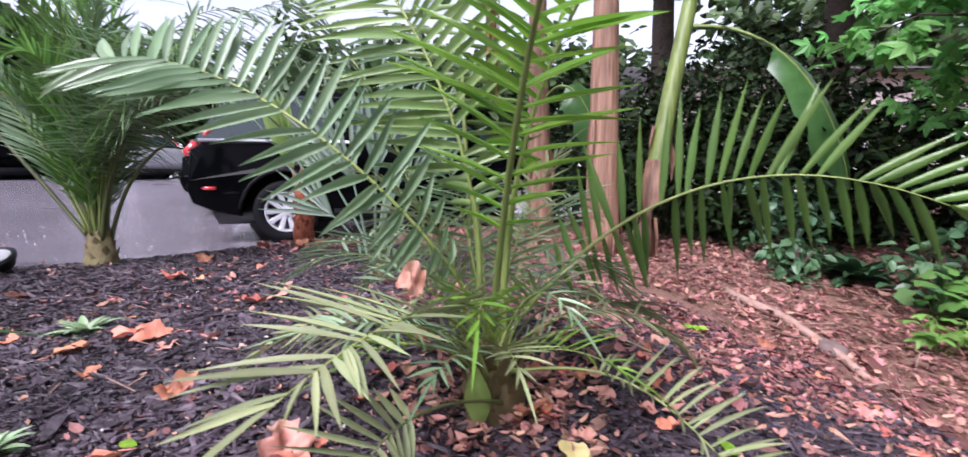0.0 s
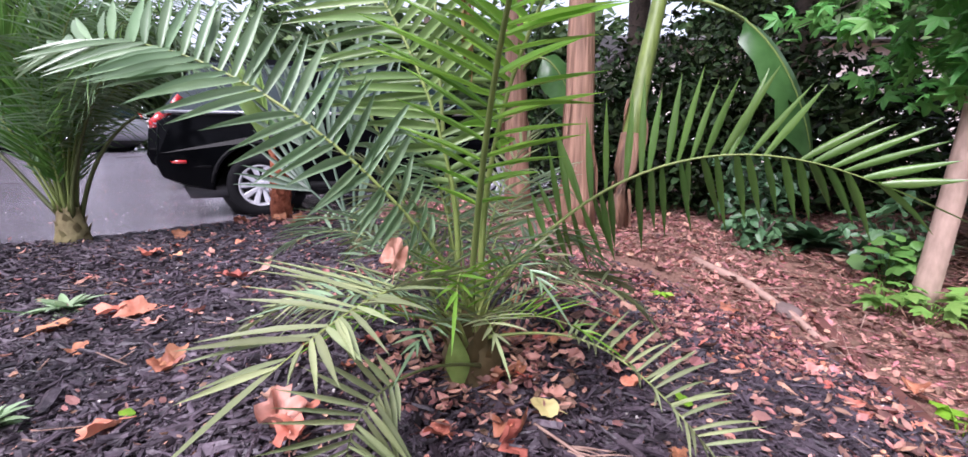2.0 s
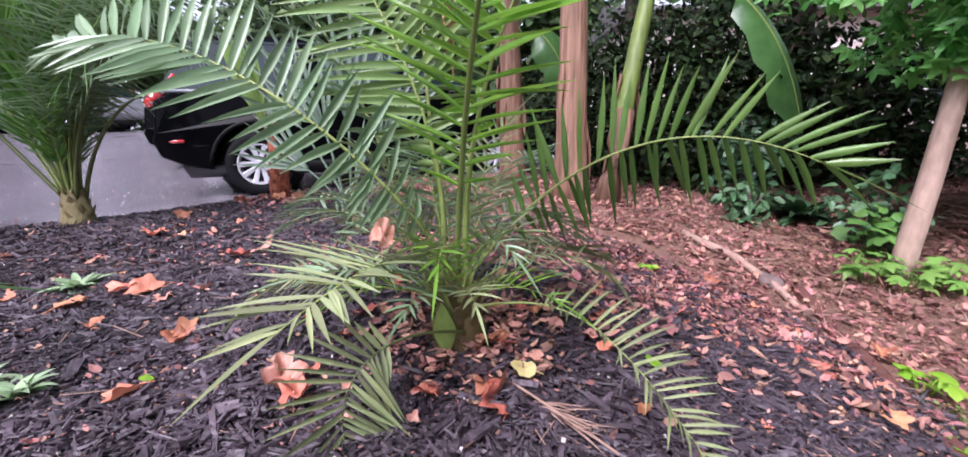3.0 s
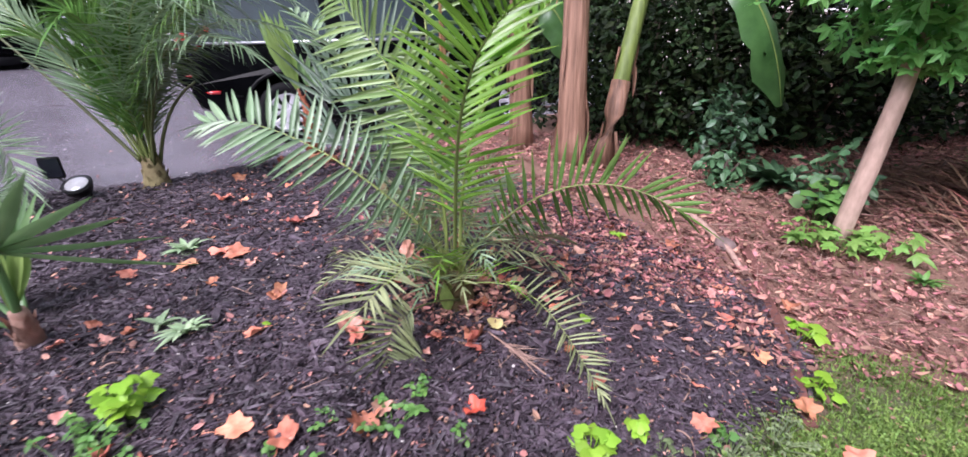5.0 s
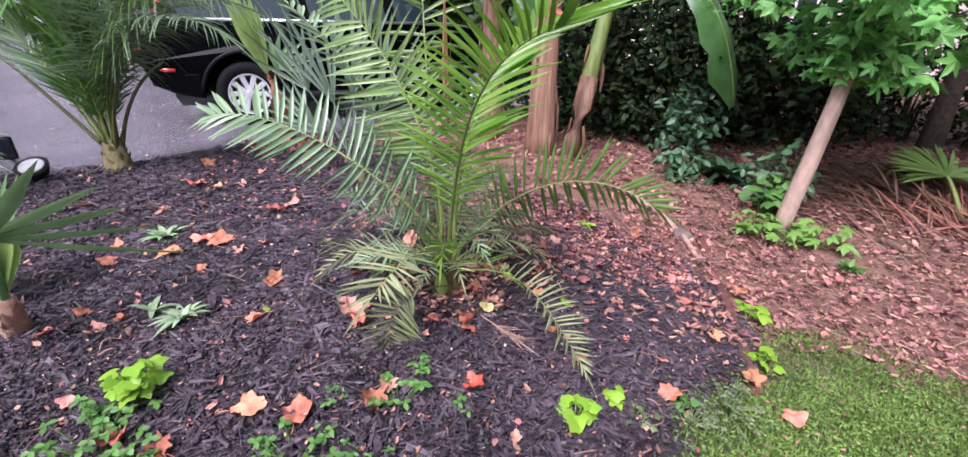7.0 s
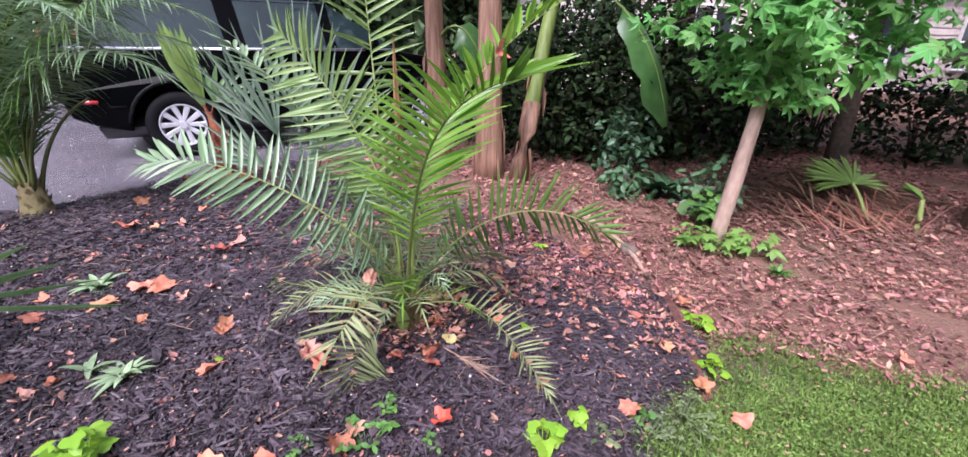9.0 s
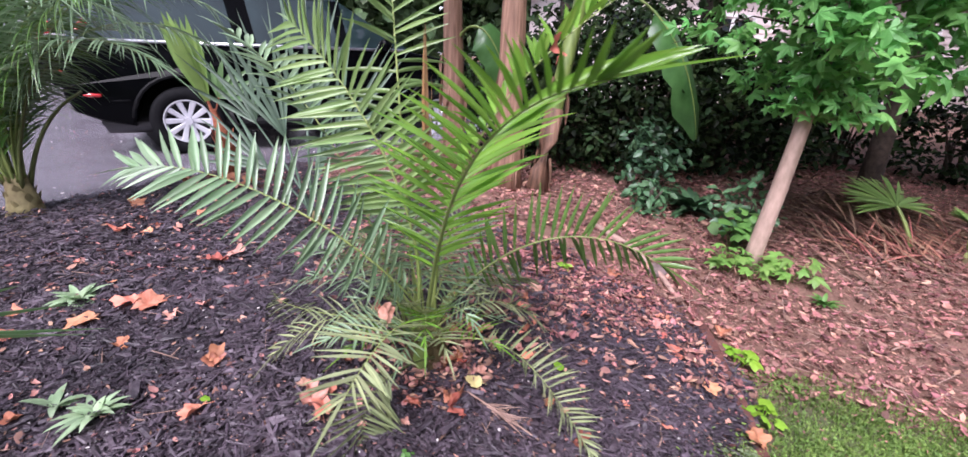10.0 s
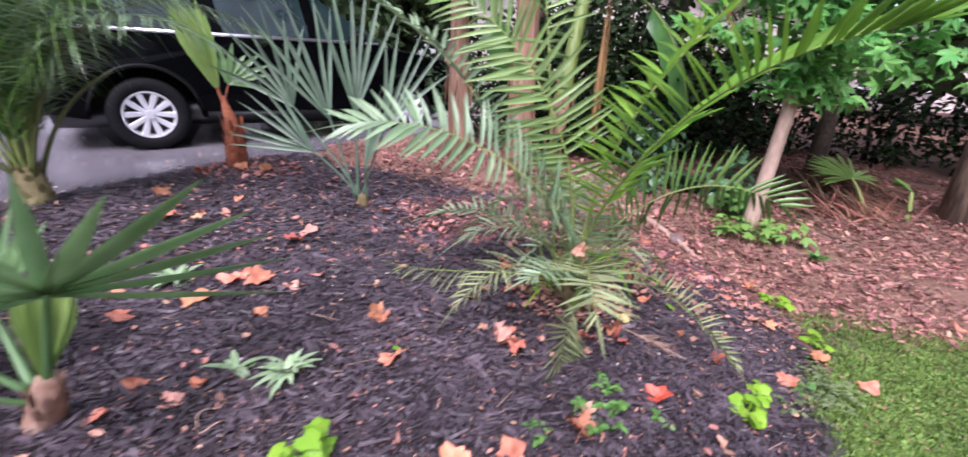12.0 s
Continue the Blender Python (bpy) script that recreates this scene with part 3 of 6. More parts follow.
for k in range(11):
    a, q = radians(-175 + 17 * k), 0.15 + 0.03 * (k % 3)
    c, s, h = math.cos(a), math.sin(a), 0.08 + 0.035 * ((k * 2) % 4)
    frond(palm, [(0.02 * c, 0.815 + 0.02 * s, 0.015), (0.3 * q * c, 0.815 + 0.3 * q * s, h), (0.7 * q * c, 0.815 + 0.7 * q * s, h * 1.3), (q * c, 0.815 + q * s, h * 1.05)], 11, 0.085, 0.0052, (M_PALM_DULL, M_PALM_SILVER, M_PALM_BRIGHT)[k % 3], M_RACHIS, 340 + k, vee=20, start=0.25, rad=0.002, droop=0.1, spread=(62, 22), miss=0.15)
# the short spray that holds a pink leaf
frond(palm, [(-0.01, 0.80, 0.04), (-0.05, 0.74, 0.12), (-0.12, 0.69, 0.14), (-0.2, 0.66, 0.13)], 16, 0.1, 0.007, M_PALM_SILVER, M_RACHIS, 27, vee=10, start=0.3, rad=0.0025)
# the unopened spear, yellowing
sp = [blade((0.0 + 0.006 * math.cos(i), 0.825 + 0.006 * math.sin(i), 0.4 + 0.02 * i), (0.02 * math.cos(i * 2), 0.0 + 0.02 * math.sin(i * 2), 1), (math.cos(i), math.sin(i), 0), 0.26, 0.009, -0.02, 0.6, 6) for i in range(6)]
part("spear", soup("spear", *join(sp)), M_DEAD, palm, "dry yellow unopened spear leaf")


# ---- date palm at the edge of the driveway, and one beyond the bed ----
def date_palm(at, seed, count, length, label, trunk_h=0.22, wide=(0.26, 0.62)):
    rg = random.Random(seed)
    p = thing("date_palm", label, "palm tree", "date palms", at)
    T = [tube([(0, 0, -0.06), (0, 0, 0.05), (0, 0, 0.16), (0, 0, trunk_h)], [0.09, 0.064, 0.046, 0.036], 14, 1, 0.1, rg)]
    for i in range(18):
        a, z = i * 2.4, trunk_h * 0.85 * i / 18
        r = 0.06 - 0.032 * z / trunk_h
        T.append(blade((r * math.cos(a), r * math.sin(a), z - 0.02), (0.22 * math.cos(a), 0.22 * math.sin(a), 1), (math.cos(a), math.sin(a), 0), 0.1, 0.05, 0.12, -0.4, 5, rg.uniform(-0.3, 0.3), 0.3))
    part("trunk", soup("trunk", *join(T)), M_BOOT_OLIVE, p, "short trunk of olive brown cut leaf bases")
    for i in range(count):
        a = i * 2.39996 + rg.uniform(-0.2, 0.2)
        g = i / count
        out = (wide[0] + wide[1] * g**1.3) * length
        top = (1.08 - 0.42 * g) * length
        c, s = math.cos(a), math.sin(a)
        P = [(0.03 * c, 0.03 * s, trunk_h * 0.7), (0.14 * out * c, 0.14 * out * s, trunk_h + top * 0.4), (0.4 * out * c, 0.4 * out * s, trunk_h + top * 0.92), (out * c, out * s, trunk_h + top * (0.98 - 0.3 * g))]
        frond(p, P, 46, 0.3 * length / 1.15, 0.0125, (M_PALM_DEEP, M_PALM_DEEP, M_PALM, M_PALM_DEEP, M_PALM_DEEP, M_PALM_SILVER)[i % 6], M_RACHIS_MID, seed + i, vee=34, start=0.15, rad=0.0075, droop=0.2, spread=(36, 15))
    # three bare dark leaf stalks
    for P in ([(-0.03, 0, 0.1), (-0.18, 0, 0.3), (-0.5, 0.02, 0.66), (-0.8, 0.04, 0.93)], [(0.03, -0.02, 0.12), (0.06, -0.04, 0.3), (0.16, -0.06, 0.5), (0.27, -0.08, 0.68)], [(0.03, 0.02, 0.1), (0.1, 0.0, 0.3), (0.22, -0.02, 0.5), (0.42, -0.04, 0.6)]):
        us = np.linspace(0, 1, 10)
        part("bare_stalk", soup("bare_stalk", *tube(bezier(P, us), [0.012 - 0.006 * x for x in us], 6)), M_RACHIS_DARK, p, "bare dark leaf stalk")
    return p


edge_palm = date_palm((-2.0, 2.25, float(height(-2.0, 2.25)) + 0.01), 100, 13, 1.25, "date palm with upright dark green fronds beside the driveway", 0.19, (0.12, 0.34))
frond(edge_palm, [(-0.03, -0.03, 0.16), (-0.1, -0.08, 0.5), (-0.38, -0.1, 0.95), (-0.78, -0.1, 1.28)], 40, 0.26, 0.013, M_PALM_SILVER, M_RACHIS, 231, roll=70, vee=10, start=0.16, rad=0.007, spread=(30, 14), droop=0.1)
frond(edge_palm, [(0.0, -0.04, 0.16), (-0.06, -0.1, 0.5), (-0.25, -0.14, 0.85), (-0.55, -0.16, 1.12)], 40, 0.22, 0.013, M_PALM_SILVER, M_RACHIS, 232, roll=70, vee=10, start=0.16, rad=0.007, spread=(30, 14), droop=0.1)
frond(edge_palm, [(0.03, -0.03, 0.16), (0.08, -0.06, 0.55), (0.25, -0.08, 0.95), (0.72, -0.1, 1.1)], 46, 0.3, 0.009, M_PALM, M_RACHIS_MID, 233, vee=-20, start=0.2, rad=0.006, spread=(75, 40), droop=0.5)
frond(edge_palm, [(0.03, 0.0, 0.16), (0.1, -0.02, 0.6), (0.4, -0.02, 1.1), (0.95, -0.04, 1.2)], 46, 0.3, 0.009, M_PALM_SILVER, M_RACHIS_MID, 234, vee=-20, start=0.25, rad=0.006, spread=(75, 40), droop=0.5)
for k, (ex, ey, ez, tz) in enumerate([(0.86, -0.2, 0.74, 0.95), (1.05, -0.05, 0.98, 1.18), (0.55, -0.3, 1.0, 1.05), (0.8, 0.15, 1.2, 1.3), (1.0, 0.1, 0.8, 1.05), (0.7, -0.1, 0.9, 1.12)]):
    frond(edge_palm, [(0.03, -0.02, 0.16), (0.1 * ex, 0.2 * ey, 0.6 * tz), (0.45 * ex, 0.6 * ey, 1.08 * tz), (ex, ey, ez)], 46, 0.28, 0.0095, M_PALM_SILVER, M_RACHIS_MID, 235 + k, vee=0, start=0.24, rad=0.006, spread=(72, 34), droop=0.3)
beyond = date_palm((-3.45, 1.75, float(height(-3.45, 1.75)) + 0.01), 200, 16, 1.15, "date palm with arching fronds beyond the bed")
frond(beyond, [(0, 0, 0.2), (0.5, -0.07, 0.75), (1.45, -0.07, 0.66), (1.2, -0.07, 0.15)], 84, 0.3, 0.0085, M_PALM_SILVER, M_RACHIS_DARK, 240, roll=82, vee=4, start=0.35, rad=0.006, droop=0.06, ends=0.9, spread=(82, 50), crowd=0.62)


# ---- fan palms ----
def fan_palm_near():
    bx, by = -1.222, 0.722
    p = thing("fan_palm", "small fan palm with one open star-shaped leaf and a pinkish trunk", "palm tree", "fan palms", on_ground(bx, by))
    rg = random.Random(8)
    T = [tube([(-0.01, 0.005, -0.04), (0.01, -0.005, 0.02), (0.035, -0.022, 0.09), (0.058, -0.04, 0.15)], [0.04, 0.034, 0.027, 0.018], 12, 1, 0.15, rg)]
    for i in range(14):
        a, z = i * 2.4, 0.008 * i
        T.append(blade((0.35 * z + 0.026 * math.cos(a), -0.25 * z + 0.026 * math.sin(a), z - 0.02), (0.35 + 0.2 * math.cos(a), -0.25 + 0.2 * math.sin(a), 1), (math.cos(a), math.sin(a), 0), 0.07, 0.022, -0.05, -0.4, 4, 0, 0.4))
    part("trunk", soup("trunk", *join(T)), M_PINK_FIBRE, p, "short pinkish fibrous trunk")
    hub = (0.12, -0.08, 0.345)
    fan_leaf(p, (0.05, -0.035, 0.12), hub, (0.2, -0.74, -0.64), 0.38, 15, 230, M_FAN, M_FAN, 31, 0.38, 0.035, 0.02, up=(0.34, -0.56, 0.75), fold=0.4, rad=0.008, taper=-0.2, label="open star-shaped fan leaf")
    fan_leaf(p, (0.05, -0.035, 0.12), (0.058, -0.045, 0.155), (0.4, -0.9, 0.1), 0.2, 6, 34, M_FAN_LIGHT, M_FAN_LIGHT, 32, 0.7, 0.032, -0.02, up=(0.2, -0.02, 1), rad=0.008, label="folded young fan leaf")
    fan_leaf(p, (-0.01, 0.01, 0.08), (-0.14, 0.02, 0.2), (-0.3, -0.6, 0.7), 0.27, 13, 150, M_FAN, M_FAN, 33, 0.4, 0.024, 0.1, up=(-0.75, 0.2, 0.6), rad=0.007)
    fan_leaf(p, (-0.01, 0.0, 0.06), (-0.1, -0.06, 0.15), (-0.3, -0.7, 0.6), 0.28, 7, 60, M_FAN, M_FAN, 34, 0.45, 0.032, 0.1, up=(-0.8, -0.3, -0.2), rad=0.007)
    fan_leaf(p, (-0.01, 0.02, 0.08), (-0.1, 0.12, 0.2), (0.1, -0.8, 0.4), 0.27, 9, 80, M_FAN, M_FAN, 35, 0.4, 0.022, 0.06, up=(-0.2, 0.2, 1), rad=0.007)


fan_palm_near()


def red_trunk_palm():
    p = thing("windmill_palm", "young palm with a shaggy red-brown fibre trunk and one green fan", "palm tree", "fan palms", on_ground(-1.3, 2.95))
    rg = random.Random(18)
    T = [tube([(0, 0, -0.05), (0, 0, 0.1), (0.0, 0, 0.2), (-0.01, 0, 0.32), (-0.04, 0.0, 0.45)], [0.064, 0.058, 0.054, 0.038, 0.018], 12, 1, 0.2, rg)]
    for i in range(40):
        a, z = i * 2.4, 0.3 * i / 40
        T.append(blade((0.052 * math.cos(a), 0.052 * math.sin(a), z - 0.02), (0.3 * math.cos(a), 0.3 * math.sin(a), 1), (math.cos(a), math.sin(a), 0), 0.075, 0.034, -0.05, -0.4, 3, 0, 0.4))
    part("trunk", soup("trunk", *join(T)), M_RED_FIBRE, p, "red-brown shaggy fibre trunk")
    fan_leaf(p, (-0.04, 0, 0.42), (-0.06, 0.0, 0.5), (0.1, -1, 0.1), 0.52, 9, 30, M_FAN_LIGHT, M_RED_FIBRE, 41, 0.55, 0.06, -0.03, up=(-0.32, 0.1, 1), fold=0.4, rad=0.012)
    fan_leaf(p, (-0.03, 0, 0.42), (0.0, 0.02, 0.52), (0.1, -1, 0.2), 0.3, 8, 120, M_FAN, M_RED_FIBRE, 42, 0.45, 0.035, 0.2, up=(0.5, 0.1, 0.8), fold=0.4)


red_trunk_palm()


def blue_palm():
    p = thing("dwarf_palmetto", "dwarf palmetto with long stiff blue-green fan leaves", "palm tree", "fan palms", on_ground(-0.55, 2.07))
    T = [tube([(0, 0, -0.04), (0, 0, 0.03), (0, 0, 0.07)], [0.03, 0.028, 0.016], 10)]
    part("crown_base", soup("crown_base", *join(T)), M_BOOT, p)
    spec = [((-0.14, 0.1, 0.42), (-0.35, 0.1, 1), 54, 0.7, 6), ((-0.02, 0.05, 0.46), (0.05, 0.1, 1), 46, 0.76, 6), ((0.12, 0.02, 0.4), (0.42, 0.1, 1), 54, 0.6, 6), ((-0.22, 0.05, 0.27), (-1, 0.0, 0.75), 70, 0.45, 7), ((-0.32, 0.25, 0.46), (-0.5, 0.3, 1), 80, 0.58, 7), ((0.02, -0.04, 0.22), (0.15, -0.1, 1), 22, 0.38, 5)]
    for i, (hub, up, span, rad, n) in enumerate(spec):
        fan_leaf(p, (0.01 * i - 0.03, 0, 0.03), hub, (0.15 - 0.1 * i, -1, 0.25), rad, n, span, M_BLUE, M_BLUE, 50 + i, 0.3, 0.023, 0.1, up=up, fold=0.6, rad=0.006, sag=0.04)


blue_palm()


# ---- the black estate car and the cars beyond ----
def wheel(parent, x, y, z, r, facing, lively=True):
    """tyre and rim with ten split spokes; facing -1: the outside looks to -y."""
    prof = [(0.6, -0.11), (0.8, -0.12), (0.93, -0.115), (0.985, -0.09), (1.0, -0.04), (1.0, 0.04), (0.985, 0.09), (0.93, 0.115), (0.8, 0.12), (0.6, 0.11)]
    N = 40
    V, F = [], []
    for i in range(N):
        a = 2 * math.pi * i / N
        V += [(x + r * q * math.cos(a), y + w, z + r * q * math.sin(a)) for q, w in prof]
    m = len(prof)
    for i in range(N):
        j = (i + 1) % N
        for k in range(m):
            F.append((i * m + k, j * m + k, j * m + (k + 1) % m, i * m + (k + 1) % m))
    wh = part("wheel", soup("tyre", V, F), M_TYRE, parent, "black tyre on a ten-spoke alloy rim")
    r *= 0.92
    pieces = []
    V, F = [], []
    prof = [(0.70, 0.118), (0.66, 0.118), (0.62, 0.09), (0.61, 0.0)]
    for i in range(N):
        a = 2 * math.pi * i / N
        V += [(x + r * q * math.cos(a), y + facing * w, z + r * q * math.sin(a)) for q, w in prof]
    for i in range(N):
        j = (i + 1) % N
        for k in range(3):
            F.append((i * 4 + k, j * 4 + k, j * 4 + k + 1, i * 4 + k + 1))
    pieces.append((V, F))
    yo = y + facing * 0.1
    for i in range(5):
        for da in (-0.24, 0.24):
            a0, a1 = 2 * math.pi * i / 5 + da * 0.75 + 0.3, 2 * math.pi * i / 5 + da * 1.35 + 0.3
            P0 = np.array([x + r * 0.12 * math.cos(a0), yo - facing * 0.02, z + r * 0.12 * math.sin(a0)])
            P1 = np.array([x + r * 0.64 * math.cos(a1), yo, z + r * 0.64 * math.sin(a1)])
            d = unit(P1 - P0)
            s = np.cross(d, (0, 1, 0)) * 0.021
            w = np.array([0, facing * 0.012, 0])
            pieces.append(([P0 - s, P0 + s, P1 + s * 1.5, P1 - s * 1.5, P0 - s * 0.5 + w, P0 + s * 0.5 + w, P1 + s + w, P1 - s + w],
                           [(0, 1, 2, 3), (4, 7, 6, 5), (0, 4, 5, 1), (1, 5, 6, 2), (2, 6, 7, 3), (3, 7, 4, 0)]))
    pieces.append(tube([(x, yo - facing * 0.04, z), (x, yo + facing * 0.012, z)], [r * 0.15, r * 0.12], 16))
    part("rim", soup("rim", *join(pieces), smooth=False), M_ALLOY, wh, "silver ten-spoke alloy rim")
    V = [(x, y + facing * 0.02, z)] + [(x + r * 0.64 * math.cos(2 * math.pi * i / 24), y + facing * 0.02, z + r * 0.64 * math.sin(2 * math.pi * i / 24)) for i in range(24)]
    part("brake_drum", soup("brake_drum", V, [(0, 1 + i, 1 + (i + 1) % 24) for i in range(24)]), M_BLACK, wh)
    return wh


def car(at, rz, label, paint, length=4.75, tall=1.72, group="parked cars", lamp=1.0):
    """x runs forward, the rear axle is the origin, the tyres stand at z 0."""
    c = thing("car", label, "car", group, at, rz)
    W, R = 0.93, 0.348
    rear, front, wb = -0.98, length - 0.98, length * 0.595

    def arch(cx, a0, a1, n=10, r=0.435):
        return [(cx + r * math.cos(radians(a0 + (a1 - a0) * i / n)), R + r * math.sin(radians(a0 + (a1 - a0) * i / n))) for i in range(n + 1)]

    low = 0.3
    prof = [(rear + 0.28, 0.34), (-0.46, low)] + arch(0, 172, 8) + [(0.46, low), (wb - 0.46, low)] + arch(wb, 172, 8) + [(wb + 0.5, low), (front - 0.12, 0.34), (front, 0.5), (front - 0.02, 0.8), (front - 0.25, 0.98), (wb - 0.15, 1.1), (wb - 0.4, 1.14), (1.0, 1.12), (rear + 0.2, 1.1), (rear + 0.05, 1.02), (rear + 0.03, 0.7), (rear, 0.62), (rear + 0.06, 0.45)]
    bm = bmesh.new()
    lo = [bm.verts.new((px, -W + (0.05 if pz > 0.95 else 0.0) + (0.05 if pz < 0.4 else 0) + 0.12 * max(0, -px - 0.6) ** 1.0 + 0.1 * max(0, px - wb - 0.3), pz)) for px, pz in prof]
    hi = [bm.verts.new((v.co.x, -v.co.y, v.co.z)) for v in lo]
    n = len(prof)
    f0, f1 = bm.faces.new(lo), bm.faces.new(hi[::-1])
    for i in range(n):
        bm.faces.new((lo[i], hi[i], hi[(i + 1) % n], lo[(i + 1) % n]))
    bmesh.ops.recalc_face_normals(bm, faces=bm.faces)
    edges = [e for f in bm.faces if len(f.verts) > 8 for e in f.edges]
    bmesh.ops.bevel(bm, geom=edges, offset=0.035, segments=3, affect="EDGES", profile=0.6)
    for f in bm.faces:
        f.smooth = len(f.verts) < 8
    part("body", bm, paint, c)
    # glasshouse
    base = [(rear + 0.12, 1.11), (wb - 0.32, 1.135)]
    roof = [(rear + 0.42, tall - 0.06), (1.0, tall), (wb - 1.15, tall - 0.03)]
    bm = bmesh.new()
    ring0 = [(rear + 0.1, -W + 0.08, 1.1), (wb - 0.3, -W + 0.08, 1.12), (wb - 0.3, W - 0.08, 1.12), (rear + 0.1, W - 0.08, 1.1)]
    ring1 = [(rear + 0.42, -W + 0.25, tall - 0.08), (wb - 1.2, -W + 0.25, tall - 0.06), (wb - 1.2, W - 0.25, tall - 0.06), (rear + 0.42, W - 0.25, tall - 0.08)]
    a, b = [bm.verts.new(v) for v in ring0], [bm.verts.new(v) for v in ring1]
    for i in range(4):
        bm.faces.new((a[i], a[(i + 1) % 4], b[(i + 1) % 4], b[i]))
    bm.faces.new(b)
    part("glasshouse", bm, M_CARGLASS, c, "dark tinted car windows")
    bm = bmesh.new()
    ring0 = [(px, py * 1.02, pz - 0.03) for px, py, pz in ring1]
    ring1b = [(rear + 0.55, -W + 0.36, tall), (wb - 1.4, -W + 0.36, tall), (wb - 1.4, W - 0.36, tall), (rear + 0.55, W - 0.36, tall)]
    a, b = [bm.verts.new(v) for v in ring0], [bm.verts.new(v) for v in ring1b]
    for i in range(4):
        bm.faces.new((a[i], a[(i + 1) % 4], b[(i + 1) % 4], b[i]))
    bm.faces.new(b)
    bm.faces.new(a[::-1])
    part("roof", bm, paint, c)
    for px0, px1 in ((0.55, 0.75), (1.62, 1.74)):
        V = [(px0, -W + 0.075, 1.11), (px1, -W + 0.075, 1.11), (px1 - 0.08, -W + 0.24, tall - 0.08), (px0 - 0.08, -W + 0.24, tall - 0.08)]
        V += [(p[0], p[1] + 0.02, p[2]) for p in V]
        part("pillar", soup("pillar", V, [(0, 1, 2, 3), (4, 7, 6, 5), (0, 4, 5, 1), (1, 5, 6, 2), (2, 6, 7, 3), (3, 7, 4, 0)], False), paint, c)
    for s in (-1, 1):
        y0 = s * (W - 0.055)
        part("belt_strip", soup("belt_strip", *tube([(rear + 0.15, y0, 1.115), (1.0, y0 + s * 0.008, 1.13), (wb - 0.4, y0, 1.145)], [0.017, 0.019, 0.017], 6)), M_CHROME, c, "chrome strip under the windows")
        part("sill", soup("sill", *tube([(0.5, s * (W - 0.02), 0.33), (wb - 0.5, s * (W - 0.02), 0.33)], [0.045, 0.045], 8)), M_TRIM, c)
        part("tail_light", soup("tail_light", *tube([(rear + 0.1, s * (W - 0.2), 1.0), (rear + 0.16, s * (W - 0.14), 1.12), (rear + 0.28, s * (W - 0.13), 1.28)], [0.022 * lamp, 0.04 * lamp, 0.03 * lamp], 10)), M_TAIL, c, "red tail light")
        part("reflector", soup("reflector", *tube([(rear + 0.05, s * (W - 0.2), 0.6), (rear + 0.16, s * (W - 0.045), 0.61), (rear + 0.3, s * (W + 0.0), 0.61)], [0.02, 0.024, 0.018], 6)), M_TAIL, c, "red bumper reflector")
        part("bumper_strip", soup("bumper_strip", *tube([(rear + 0.0, s * (W - 0.25), 0.55), (rear + 0.2, s * (W + 0.005 - 0.06), 0.555), (-0.46, s * (W + 0.006), 0.56)], [0.012] * 3, 5)), M_TRIM, c)
        for px in (0.0, wb):
            us = [radians(175 - 170 * i / 14) for i in range(15)]
            part("arch_trim", soup("arch_trim", *tube([(px + 0.46 * math.cos(q), s * (W - 0.01), R + 0.46 * math.sin(q)) for q in us], [0.022] * 15, 6)), M_TRIM, c)
            wheel(c, px, s * (W - 0.115), R, R, s)
        for px in (0.6, 1.65):
            part("door_handle", soup("door_handle", *tube([(px + 0.05, s * (W + 0.012), 0.93), (px + 0.25, s * (W + 0.012), 0.935)], [0.014, 0.014], 6)), paint, c)
        part("mirror", soup("mirror", *tube([(wb - 0.75, s * (W - 0.05), 1.16), (wb - 0.72, s * (W + 0.1), 1.19), (wb - 0.72, s * (W + 0.2), 1.2)], [0.04, 0.08, 0.07], 8)), paint, c)
    # underside, so that no light passes below the body
    part("underbody", soup("underbody", *tube([(-0.75, 0, 0.34), (wb + 0.5, 0, 0.34)], [0.84, 0.84], 8, 0.25)), M_BLACK, c)
    for px in (0.0, wb):
        part("wheel_well", soup("wheel_well", *tube([(px, -0.6, R), (px, 0.6, R)], [0.47, 0.47], 16)), M_BLACK, c)
    return c


HEAD = 21.0
hx, hy = -2.54 - 0.82 * math.sin(radians(HEAD)), 5.16 + 0.82 * math.cos(radians(HEAD))
car((hx, hy, -0.474), HEAD, "black estate car with silver alloy wheels and chrome window strip", M_PAINT)
car((-5.12, 8.83, -0.474), 21.0, "dark car with large red tail lights parked beyond the black one", M_PAINT, 4.4, 1.62, lamp=2.6)
car((-15.6, 13.2, 0.026), 172.0, "dark car parked at the far side of the driveway", M_PAINT, 4.5, 1.5)
car((-12.6, 14.8, 0.026), 170.0, "silver car parked further down the driveway", M_PAINT_GREY, 4.5, 1.5)


